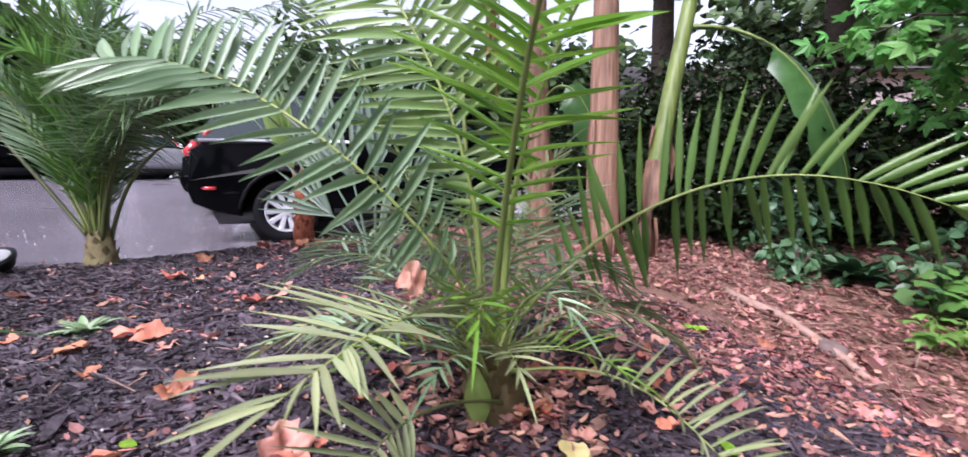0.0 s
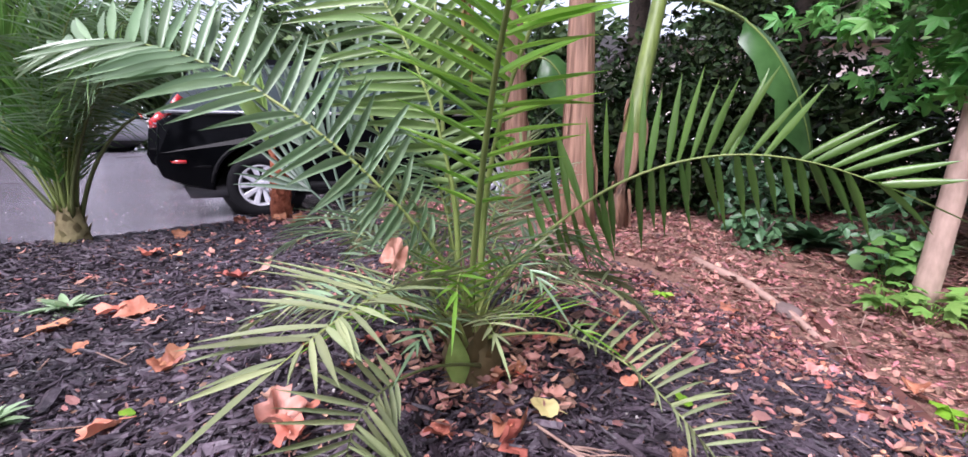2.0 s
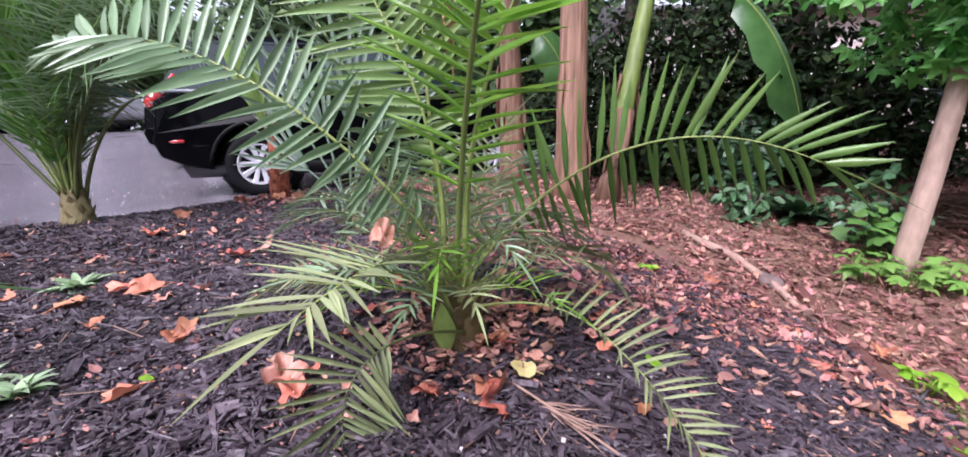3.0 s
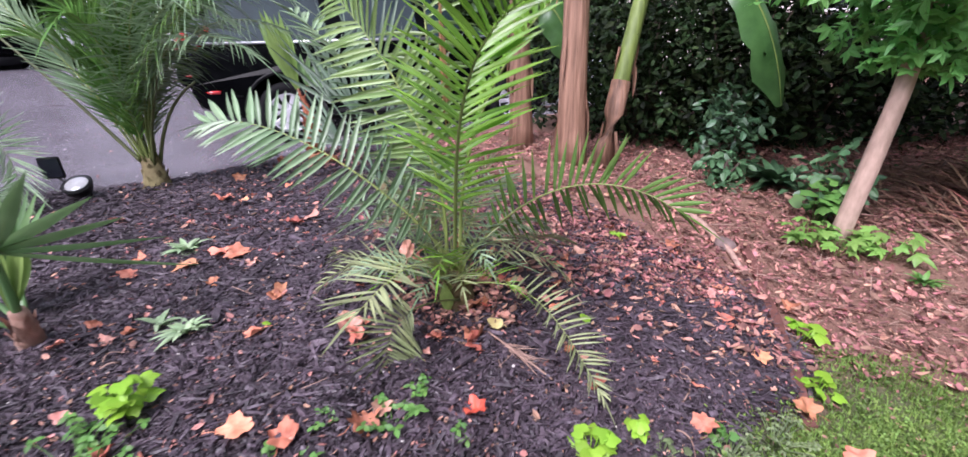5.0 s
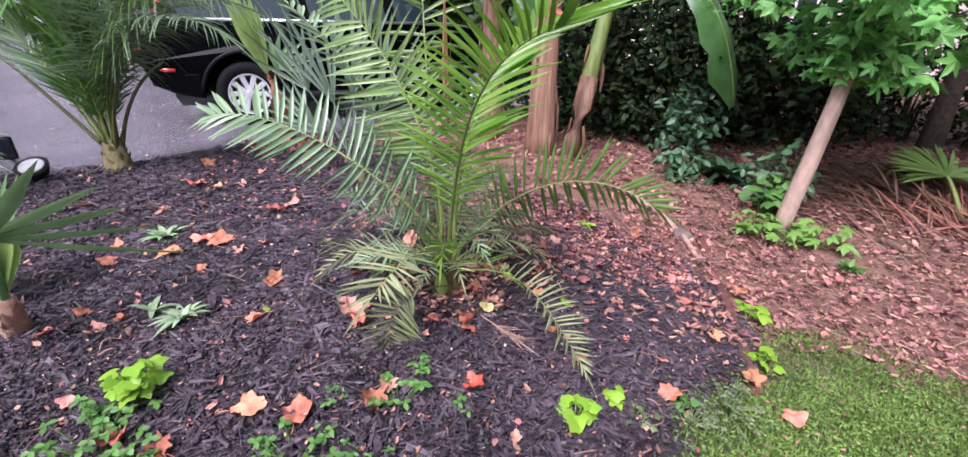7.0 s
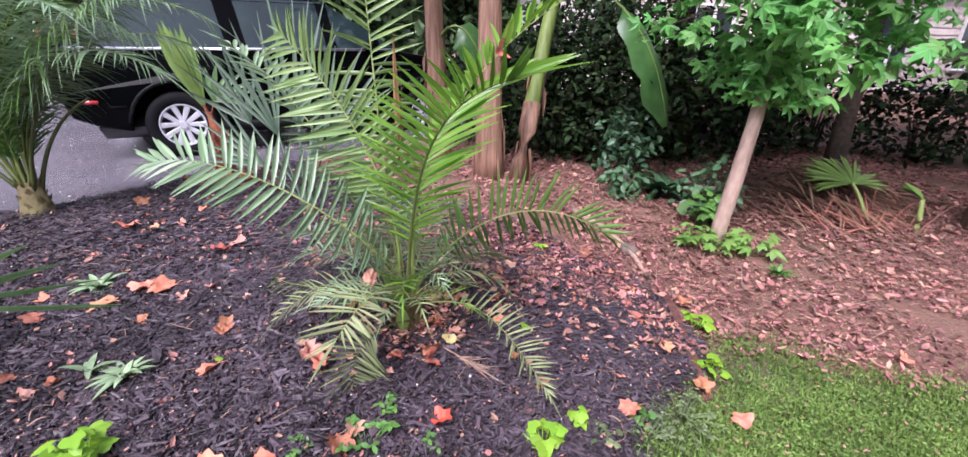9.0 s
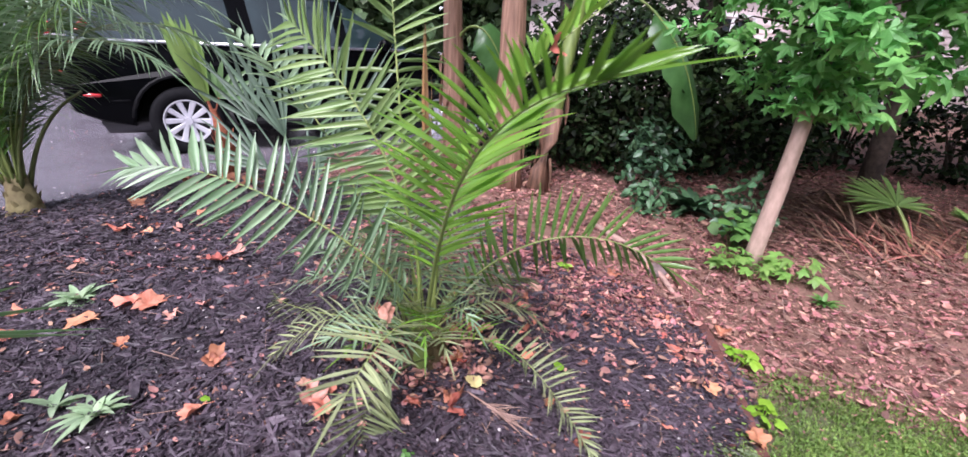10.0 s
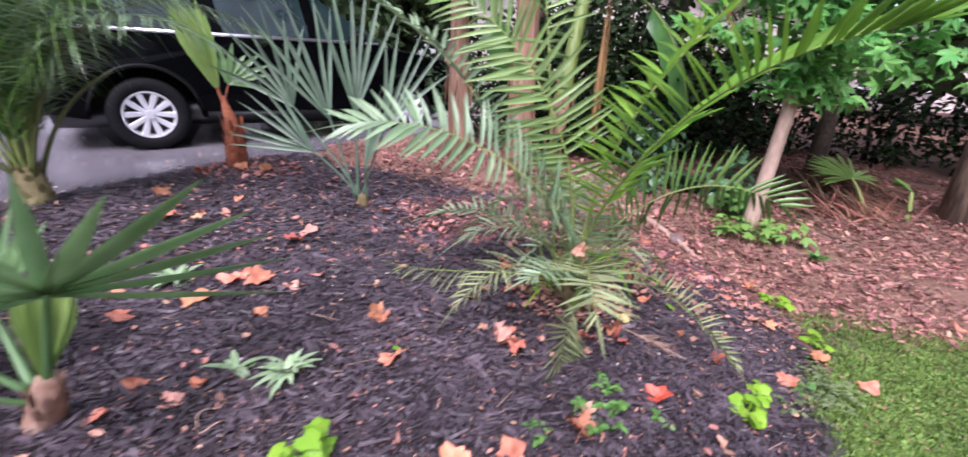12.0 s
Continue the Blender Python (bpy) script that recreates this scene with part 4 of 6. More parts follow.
# ---- solar spotlight ----
def spotlight():
    x, y = -2.27, 2.0
    p = thing("solar_spotlight", "black solar garden spotlight with a round frosted lens on a stake", "garden light", at=on_ground(x, y))
    part("stake", soup("stake", *tube([(0, 0, -0.05), (0, 0, 0.06)], [0.008, 0.012], 8)), M_BLACK, p)
    m = look((0.03, -0.02, 0.085), (0.14, -0.42, 0.9))
    ax = np.array(m.to_3x3() @ Vector((0, 0, -1)))
    c = np.array((0.03, -0.02, 0.085))
    hd = part("head", soup("head", *tube([c - ax * 0.06, c - ax * 0.045, c - ax * 0.005, c + ax * 0.012], [0.03, 0.052, 0.07, 0.075], 24)), M_BLACK, p, "round black lamp housing")
    part("lens", soup("lens", *tube([c + ax * 0.011, c + ax * 0.016], [0.058, 0.053], 24)), M_LENS, hd, "round frosted white lens")
    bm = bmesh.new()
    bmesh.ops.create_cube(bm, size=1, matrix=pose(-0.085, -0.02, 0.185, 4, 0, 24) @ Matrix.Diagonal((0.1, 0.016, 0.12, 1)))
    bmesh.ops.bevel(bm, geom=bm.edges[:], offset=0.004, segments=2, affect="EDGES")
    pn = part("panel_case", bm, M_BLACK, p, "black solar panel case")
    bm = bmesh.new()
    bmesh.ops.create_cube(bm, size=1, matrix=pose(-0.085, -0.02, 0.185, 4, 0, 24) @ pose(0, -0.009, 0) @ Matrix.Diagonal((0.085, 0.003, 0.1, 1)))
    part("solar_cells", bm, M_SOLAR, pn)
    part("bracket", soup("bracket", *tube([(0, 0, 0.06), (-0.03, 0, 0.08), (-0.08, -0.01, 0.13)], [0.008] * 3, 6)), M_BLACK, p)


spotlight()


# ---- banana plants ----
def banana(at, top, r, label, seed, green_from=0.75, leaves=(), brown=M_BANANA_STEM):
    rg = random.Random(seed)
    p = thing("banana_plant", label, "banana plant", "banana plants", at)
    us = np.linspace(0, 1, 12)
    top = np.asarray(top, float)
    C = [np.array([top[0] * u**1.2, top[1] * u**1.2, -0.05 + (top[2] + 0.05) * u]) for u in us]
    rad = [r * (1.25 - 0.6 * u + 0.25 * math.exp(-u * 14)) for u in us]
    k = max(2, int(green_from * 11))
    part("pseudostem", soup("pseudostem", *tube(C[:k + 1], rad[:k + 1], 12, 1, 0.05, rg)), brown, p, "brown papery banana stem")
    if k < 11:
        part("green_stem", soup("green_stem", *tube([C[k] - (C[k] - C[k - 1]) * 0.5] + C[k:], [rad[k] * 0.8] + [q * 0.9 for q in rad[k:]], 12, 1, 0.03, rg)), M_BANANA_GREEN, p, "green upper banana stem")
    for j in range(9):
        a = rg.uniform(0, 6.3)
        z = rg.uniform(0.2, 0.95)
        ox, oy = top[0] * (z / top[2]) ** 1.2, top[1] * (z / top[2]) ** 1.2
        part("dry_sheath", soup("dry_sheath", *blade((ox + r * math.cos(a), oy + r * math.sin(a), z), (0.1 * math.cos(a), 0.1 * math.sin(a), -1), (math.cos(a), math.sin(a), 0.2), rg.uniform(0.15, 0.36), rg.uniform(0.03, 0.075), 0, 0.5, 6, rg.uniform(-1.5, 1.5))), M_BANANA_STEM, p, "dry hanging leaf sheath")
    for P, w, sd, nrm in leaves:
        u = np.linspace(0, 1, 18)
        Cc = bezier(P, u)
        V, F = [], []
        rr = random.Random(sd)
        for i in range(18):
            t = unit(Cc[min(17, i + 1)] - Cc[max(0, i - 1)])
            s = unit(np.cross(t, nrm))
            n2 = np.cross(s, t)
            g = max(0.0, (u[i] - 0.42) / 0.58)
            ww = w * (0.06 + 0.94 * max(0.0, math.sin(math.pi * min(1, 0.06 + 0.92 * g))) ** 0.6 * (g > 0)) * (1 + rr.uniform(-0.22, 0.14))
            wa, wb_ = 0.02 * math.sin(2.3 * i + sd), 0.02 * math.sin(1.9 * i + 2 * sd + 1)
            V += [Cc[i] - s * ww / 2 - n2 * (ww * 0.22 + wa), Cc[i] - s * ww / 4 - n2 * ww * 0.03, Cc[i], Cc[i] + s * ww / 4 - n2 * ww * 0.03, Cc[i] + s * ww / 2 - n2 * (ww * 0.22 + wb_)]
        for i in range(17):
            for q in range(4):
                o = 5 * i + q
                F.append((o, o + 1, o + 6, o + 5))
        lf = part("banana_leaf", soup("banana_leaf", V, F), M_BANANA_LEAF, p, "broad green hanging banana leaf")
        part("midrib", soup("midrib", *tube(Cc, [0.012 - 0.01 * x for x in u], 6)), M_BANANA_GREEN, lf)
    return p


banana(on_ground(0.53, 2.8), (-0.02, 0.05, 2.2), 0.078, "banana plant with a straight peeling brown stem", 61, 0.9,
       [([(0, 0, 1.5), (-0.3, -0.1, 2.0), (-0.7, -0.1, 1.9), (-1.0, -0.1, 1.4)], 0.34, 1, (0, -0.3, 1))])
banana(on_ground(0.73, 2.72), (0.44, 0.4, 2.1), 0.054, "leaning banana plant, brown below and green above", 62, 0.36,
       [([(0.25, 0.25, 1.3), (0.62, 0.05, 1.3), (0.86, -0.12, 0.95), (0.99, -0.12, 0.4)], 0.3, 2, (0.5, -0.9, 0.3)),
        ([(0.3, 0.3, 1.5), (0.5, 0.6, 2.0), (0.9, 0.8, 2.0), (1.3, 0.9, 1.7)], 0.34, 3, (0, -0.3, 1))], M_BANANA_DARK)
banana(on_ground(0.2, 3.25), (-0.06, 0.05, 2.2), 0.07, "banana plant with a pale brown stem behind", 63, 0.9,
       [([(0, 0, 0.9), (0.1, -0.1, 1.1), (0.25, -0.15, 1.0), (0.36, -0.15, 0.62)], 0.3, 4, (0.2, -0.9, 0.4))])


# ---- sweetgum sapling ----
def star_leaf(c, d, n, size, cut=0.4, rg=None):
    """A five-lobed leaf; cut: how far the notches reach towards the tips."""
    d = unit(d)
    s = unit(np.cross(d, n))
    n = np.cross(s, d)
    V = [np.asarray(c, float)]
    curl = rg.uniform(0.05, 0.6) if rg else 0.18
    ring = [(-142, cut * 0.6)]
    for a, r in ((-118, 0.72), (-62, 0.96), (0, 1.15), (62, 0.96), (118, 0.72)):
        if rg:
            a, r = a + rg.uniform(-8, 8), r * rg.uniform(0.82, 1.1)
        sh = 0.5 * (cut + r)
        ring += [(a - 13, sh), (a, r), (a + 13, sh), (a + 30 if a < 100 else 142, cut * (1 if a < 100 else 0.6))]
    for a, r in ring:
        x, y = r * math.cos(radians(a)), r * math.sin(radians(a))
        V.append(V[0] + d * size * (x + 0.15) + s * size * y - n * size * (curl * r * r + 0.25 * curl * abs(y)))
    return V, [(0, k + 1, k + 2) for k in range(len(ring) - 1)]


def sapling():
    rg = random.Random(70)
    p = thing("sweetgum_sapling", "slender leaning sweetgum sapling with star-shaped bright green leaves", "tree", at=on_ground(1.745, 1.9))
    g = [(0, 0, -0.05), (0.026, 0.01, 0.12), (0.075, 0.03, 0.38), (0.13, 0.06, 0.7), (0.17, 0.08, 1.1), (0.2, 0.1, 1.6), (0.24, 0.1, 2.3)]
    part("trunk", soup("trunk", *tube(g, [0.046, 0.043, 0.04, 0.037, 0.033, 0.026, 0.014], 12, 1, 0.06, rg)), M_BARK, p, "smooth pinkish grey trunk")
    ends = []
    for i in range(30):
        z = 0.8 + 1.3 * i / 30
        a = i * 2.4 + rg.uniform(-0.4, 0.4)
        L = rg.uniform(0.5, 1.0) * (1.15 - 0.2 * z) * (0.4 if i < 4 or (z < 1.0 and math.cos(a) < 0.2) else 1)
        b = np.array([0.13 + 0.05 * (z - 0.7), 0.06, z])
        e = b + np.array([L * math.cos(a) + 0.15, L * math.sin(a) * 0.75, -0.02 * L + rg.uniform(-0.12, 0.12)])
        m = (b + e) / 2 + np.array([0, 0, 0.1])
        part("limb", soup("limb", *tube([b, m, e], [0.007, 0.004, 0.0015], 6)), M_BARK_DARK, p)
        ends.append((b, m, e))
    pieces = []
    for b, m, e in ends:
        for k in range(78):
            u = 0.2 + 0.8 * rg.random()
            q = (1 - u) ** 2 * b + 2 * u * (1 - u) * m + u * u * e
            q = q + np.array([rg.gauss(0, 0.08), rg.gauss(0, 0.08), rg.gauss(-0.02, 0.06)])
            if q[2] < 0.8 or (q[0] < 0.02 and q[2] < 1.1):
                continue
            a = rg.uniform(0, 6.28)
            pieces.append(star_leaf(q, (math.cos(a), math.sin(a), rg.uniform(-0.9, 0.3)), (rg.gauss(0, 0.7), rg.gauss(-0.4, 0.7), 1), rg.uniform(0.036, 0.08), 0.46, rg))
    part("crown", soup("crown", *join(pieces), smooth=False), M_GUM, p, "crown of bright green star-shaped leaves")


sapling()


# ---- shrubs, hedge and trees behind ----
def shrub(name, at, radii, n, size, material, label, seed, stems=7, lift=0.0):
    rg = random.Random(seed)
    p = thing(name, label, "shrub", "shrubs", at)
    tw, cs = [], []
    rx_, ry_, rz_ = radii
    for i in range(stems):
        a = rg.uniform(0, 6.28)
        e = np.array([rx_ * 0.8 * math.cos(a) * rg.random(), ry_ * 0.8 * math.sin(a) * rg.random(), lift + rz_ * rg.uniform(1.0, 1.8)])
        tw.append(tube([(0.05 * math.cos(a), 0.05 * math.sin(a), -0.05), e * (0.4, 0.4, 0.5), e], [0.018, 0.012, 0.004], 5))
    for i in range(stems * 9):
        a, z = rg.uniform(0, 6.28), rg.uniform(-0.85, 0.95)
        q = math.sqrt(1 - z * z) * rg.uniform(0.45, 1.0)
        cs.append(np.array([rx_ * q * math.cos(a), ry_ * q * math.sin(a), lift + rz_ * (1 + z)]))
    pts = []
    for i in range(n):
        c = rg.choice(cs)
        s = min(rx_, rz_) * 0.3
        q = c + np.array([rg.gauss(0, s), rg.gauss(0, s), rg.gauss(0, s)])
        if q[2] > 0.0:
            pts.append(q)
    for q in tw:
        part("stem", soup("stem", *q), M_BARK_DARK, p)
    part("foliage", soup("foliage", *leaf_cloud(pts, size, seed), smooth=False), material, p)
    return p


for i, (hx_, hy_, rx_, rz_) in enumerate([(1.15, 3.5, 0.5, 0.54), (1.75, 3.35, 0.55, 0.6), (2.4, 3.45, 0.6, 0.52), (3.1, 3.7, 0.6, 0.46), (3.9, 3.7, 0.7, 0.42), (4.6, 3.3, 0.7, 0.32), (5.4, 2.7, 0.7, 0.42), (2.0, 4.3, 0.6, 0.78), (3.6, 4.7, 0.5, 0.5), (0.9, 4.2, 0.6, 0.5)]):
    shrub("evergreen_shrub", on_ground(hx_, hy_), (rx_, 0.45, rz_), 3700 if hx_ < 2.2 else 2300 if hx_ < 3 else 1100, 0.07 if hx_ < 2.2 else 0.085, M_SHRUB, "dense evergreen shrub with glossy leaves darkened to stand for shade", 300 + i, 9)
shrub("leafy_shrub", on_ground(1.5, 2.72), (0.22, 0.16, 0.17), 330, 0.07, M_SHRUB_MID, "low shrub with rounded green leaves", 330, 6, 0.14)
shrub("leafy_shrub", on_ground(1.42, 2.5), (0.13, 0.11, 0.1), 150, 0.07, M_SHRUB_LIGHT, "low shrub with rounded green leaves", 331, 5)
shrub("leafy_shrub", on_ground(1.86, 2.2), (0.16, 0.13, 0.16), 200, 0.07, M_SHRUB_LIGHT, "low green shrub behind the sapling", 332, 5)


def far_tree(at, r, h, label, seed, crown=None, n=2500, size=0.16, bark=M_BARK_DARK):
    rg = random.Random(seed)
    p = thing("tree", label, "tree", "background trees", at)
    lean = rg.uniform(-0.1, 0.1)
    zs = np.linspace(-0.1, h, 9)
    part("trunk", soup("trunk", *tube([(lean * z / h * 2, 0.04 * math.sin(z), z) for z in zs], [r * (1.35 if z < 0.05 else 1.1 - 0.55 * z / h) for z in zs], 12, 1, 0.08, rg)), bark, p)
    if crown:
        cz, cr, ch = crown
        lim, pts = [], []
        for i in range(12):
            a = i * 2.4
            e = np.array([cr * 0.9 * math.cos(a), cr * 0.9 * math.sin(a), cz + ch * rg.uniform(-0.6, 0.9)])
            b = np.array([0, 0, min(h, cz - 0.2 * ch + 0.02 * i)])
            lim.append(tube([b, (b + e) / 2 + (0, 0, 0.2), e], [r * 0.4, r * 0.2, 0.01], 6))
            for k in range(n // 12):
                u = rg.random() ** 0.5
                q = b + (e - b) * u
                pts.append(q + np.array([rg.gauss(0, cr * 0.2), rg.gauss(0, cr * 0.2), rg.gauss(0, ch * 0.25)]))
        for q in lim:
            part("limb", soup("limb", *q), M_BARK_DARK, p)
        part("crown", soup("crown", *leaf_cloud(pts, size, seed, 1.6), smooth=False), M_FAR, p)
    else:
        for i in range(4):
            a, z = 1.7 * i + 0.5, h * (0.62 + 0.1 * i)
            part("limb", soup("limb", *tube([(lean * 1.2, 0, z), (0.5 * math.cos(a), 0.5 * math.sin(a), z + 0.4), (1.0 * math.cos(a), 1.0 * math.sin(a), z + 0.6)], [r * 0.45, r * 0.3, 0.01], 7)), M_BARK_DARK, p)
    return p


# Crowns out of view, added over these trunks to shade hedge and litter.
far_tree(on_ground(3.5, 1.85), 0.07, 4.5, "brown furrowed tree trunk beside the pile of dead fronds", 401, (3.3, 1.7, 0.8), 5000, 0.2, M_BARK_MID)
far_tree(on_ground(3.36, 2.86), 0.062, 5.0, "dark tree trunk in front of the house", 402, (3.4, 1.8, 0.9), 5000, 0.2)
far_tree(on_ground(2.6, 4.1), 0.1, 5.0, "dark tree trunk in the hedge", 403, (3.4, 1.7, 0.9), 5000, 0.2)
far_tree(on_ground(5.0, 2.6), 0.07, 5.0, "dark tree trunk at the end of the hedge", 404, (3.2, 1.7, 0.8), 4500, 0.2)
far_tree(on_ground(1.6, 5.2), 0.12, 5.5, "dark tree behind the banana plants", 405, (3.6, 1.8, 1.0), 5000, 0.2)
# Ring closed by unseen trees added behind the camera to block low sky.
for i, (tx, ty, cz, cr) in enumerate([(-13, 19, 4.2, 3.4), (-8.5, 21, 4.6, 3.6), (-3.5, 22, 4.4, 3.2), (-18, 15, 4.2, 3.4), (3, 20, 4.2, 3.2), (-21, 8, 4.2, 3.4), (9, 14, 4.0, 3.2), (-16, -1, 4, 3.4), (-10, -8, 4, 3.4), (-2, -11, 4, 3.4), (6, -9, 4, 3.4), (12, -3, 4, 3.4), (13, 5, 4, 3.4), (10, 21, 4.2, 3.2), (-2.2, 16.5, 3.4, 2.4)]):
    far_tree((tx, ty, -0.5), 0.2, 5, "leafy tree of the ring beyond the driveway and, added unseen, behind the camera", 420 + i, (cz - 1.0, cr, 2.6), 5200, 0.5)


# ---- house behind the hedge and a garage beyond the cars ----
def house(at, rz, w, h, d, label, doors=0):
    p = thing("house", label, "house", "houses", at, rz)
    nb = int(h / 0.16)
    for k in range(nb):
        z = h * k / nb
        V = [(-w / 2, -0.02, z), (w / 2, -0.02, z), (w / 2, 0.0, z + h / nb), (-w / 2, 0.0, z + h / nb), (-w / 2, d, z), (w / 2, d, z), (w / 2, d, z + h / nb), (-w / 2, d, z + h / nb)]
        part("siding_board", soup("siding_board", V, [(0, 1, 2, 3), (5, 4, 7, 6), (1, 5, 6, 2), (4, 0, 3, 7), (0, 4, 5, 1), (3, 2, 6, 7)], False), M_SIDING, p)
    for wx in np.arange(-w / 2 + 1.2, w / 2 - 0.8, 2.4):
        wd = part("window", soup("window", [(wx - 0.5, -0.035, 1.0), (wx + 0.5, -0.035, 1.0), (wx + 0.5, -0.035, 2.3), (wx - 0.5, -0.035, 2.3)], [(0, 1, 2, 3)], False), M_GLASS, p, "white framed window")
        for a, b, a2, b2 in ((-0.5, 0, 0.5, 0), (-0.5, 1.3, 0.5, 1.3), (-0.5, 0, -0.5, 1.3), (0.5, 0, 0.5, 1.3), (-0.5, 0.65, 0.5, 0.65), (0, 0, 0, 1.3)):
            part("frame_bar", soup("frame_bar", *tube([(wx + a, -0.05, 1.0 + b), (wx + a2, -0.05, 1.0 + b2)], [0.05, 0.05], 4), smooth=False), M_TRIMWHITE, wd)
    V = [(-w / 2 - 0.3, -0.4, h), (w / 2 + 0.3, -0.4, h), (w / 2 + 0.3, d + 0.3, h), (-w / 2 - 0.3, d + 0.3, h), (-w / 2 - 0.3, d / 2, h + 0.7), (w / 2 + 0.3, d / 2, h + 0.7)]
    part("roof", soup("roof", V, [(0, 1, 5, 4), (2, 3, 4, 5), (1, 2, 5), (3, 0, 4), (0, 3, 2, 1)], False), M_ROOF, p)
    return p


for i, (sx, sy, sr) in enumerate([(-20.5, 16, 2.2), (-15.5, 18.5, 2.2), (-11, 19, 2.2), (-7, 20.5, 2.2), (-19, 10, 2.2), (-20, 6.5, 2.2), (-20, 3, 2.2)]):
    shrub("hedge_bush", (sx, sy, -0.5), (sr, 1.2, 1.1), 1500, 0.32, M_FAR, "leafy bush beyond the driveway", 360 + i, 8)


house((11.2, 10.4, -0.6), 0, 16.0, 3.0, 5.0, "pale house with horizontal siding behind the hedge")
house((-7.5, 18.0, -0.1), 8, 7.0, 2.9, 6.0, "pale house across the driveway")

# ---- small palmettos and dead fronds by the trees ----
def palmetto(at, seed, label, rad, span, hub, up):
    p = thing("palmetto", label, "palm tree", "palmettos", at)
    part("crown_base", soup("crown_base", *tube([(0, 0, -0.04), (0, 0, 0.05)], [0.03, 0.02], 8)), M_BOOT, p)
    fan_leaf(p, (0, 0, 0.0), hub, (0.05, -0.4, 0.9), rad, 52, span, M_FAN_LIGHT, M_RACHIS, seed, 0.65, 0.024, 0.12, up=up, fold=0.5, rad=0.014, sag=0.05)
    return p


palmetto(on_ground(2.84, 1.97), 81, "small palmetto with a yellow stalk and one green fan", 0.33, 195, (-0.06, 0.14, 0.25), (0.0, 0.9, 0.25))
palmetto(on_ground(3.05, 1.85), 82, "small palmetto stump with a yellow stalk", 0.16, 40, (0.02, 0.05, 0.22), (0.1, 0.3, 0.8))


def dead_pile():
    rg = random.Random(90)
    pieces = []
    for i in range(1500):
        x_, y_ = rg.gauss(2.75, 0.5), rg.gauss(2.4, 0.24)
        z_ = float(height(x_, y_)) + 0.3 * math.exp(-((x_ - 2.8) / 0.5) ** 2 - ((y_ - 2.4) / 0.25) ** 2) * rg.random() + 0.012
        a = rg.gauss(-0.55, 0.85)
        d = (math.cos(a), math.sin(a), rg.uniform(-0.22, 0.1))
        pieces.append(blade((x_, y_, z_), d, (0, 0, 1), rg.uniform(0.15, 0.5), rg.uniform(0.006, 0.018), rg.uniform(0.05, 0.35), 0.5, 5))
    tagged(part("dead_fronds", soup("dead_fronds", *join(pieces)), M_STRAW), "pile of brown dead palm fronds under the trees", "dead fronds", kind="stuff")


dead_pile()
rg = random.Random(95)
pieces = []
for i in range(170):
    x_, y_ = rg.gauss(2.86, 0.2), rg.gauss(1.98, 0.1)
    a = rg.gauss(1.9, 0.9)
    pieces.append(blade((x_, y_, float(height(x_, y_)) + 0.005), (0.8 * math.cos(a), 0.6 * math.sin(a), rg.uniform(0.1, 0.9)), (0, -0.5, 1), rg.uniform(0.15, 0.42), rg.uniform(0.006, 0.013), rg.uniform(0.1, 0.5), 0.5, 5))
tagged(part("dead_fronds", soup("dead_fronds", *join(pieces)), M_REDSTRAW), "red-brown dead frond stalks round the palmettos", "dead fronds", kind="stuff")

# ---- fallen leaves ----
LEAF_KINDS = [(M_ORANGE, "orange"), (M_RUST, "rust-brown"), (M_PINKLEAF, "dry pink")]


def fallen_leaf(x, y, size, kind, seed, lobes=5, curl=0.3, dz=0.006, tilt=None, depth=0.32):
    m, word = kind
    rg = random.Random(seed)
    ob = part("fallen_leaf", soup("fallen_leaf", *lobed_leaf(size, lobes, curl, seed, depth)), m)
    tx, ty = tilt if tilt else (rg.uniform(-22, 22), rg.uniform(-22, 22))
    ob.matrix_basis = pose(x, y, float(height(x, y)) + dz + 0.026, tx, ty, rg.uniform(0, 360))
    return tagged(ob, word + (" curled fallen leaf lying on the ground" if curl > 0.35 else " fallen leaf lying on the mulch"), "leaf", "fallen leaves")


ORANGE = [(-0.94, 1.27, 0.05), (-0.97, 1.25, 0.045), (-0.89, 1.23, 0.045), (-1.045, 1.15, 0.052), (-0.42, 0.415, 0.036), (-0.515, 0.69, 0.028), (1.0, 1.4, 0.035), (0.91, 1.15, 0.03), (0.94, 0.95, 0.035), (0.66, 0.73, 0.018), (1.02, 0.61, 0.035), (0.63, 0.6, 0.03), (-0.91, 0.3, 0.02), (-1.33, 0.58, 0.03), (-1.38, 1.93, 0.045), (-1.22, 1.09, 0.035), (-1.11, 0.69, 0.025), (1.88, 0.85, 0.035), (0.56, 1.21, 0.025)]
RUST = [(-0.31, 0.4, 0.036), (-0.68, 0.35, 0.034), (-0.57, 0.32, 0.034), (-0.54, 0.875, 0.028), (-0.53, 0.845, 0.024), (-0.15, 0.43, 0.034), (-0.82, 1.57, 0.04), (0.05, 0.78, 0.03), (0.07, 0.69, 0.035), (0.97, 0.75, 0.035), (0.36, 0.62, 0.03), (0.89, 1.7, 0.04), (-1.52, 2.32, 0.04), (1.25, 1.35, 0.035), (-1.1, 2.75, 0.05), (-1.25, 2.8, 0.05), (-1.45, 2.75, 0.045)]
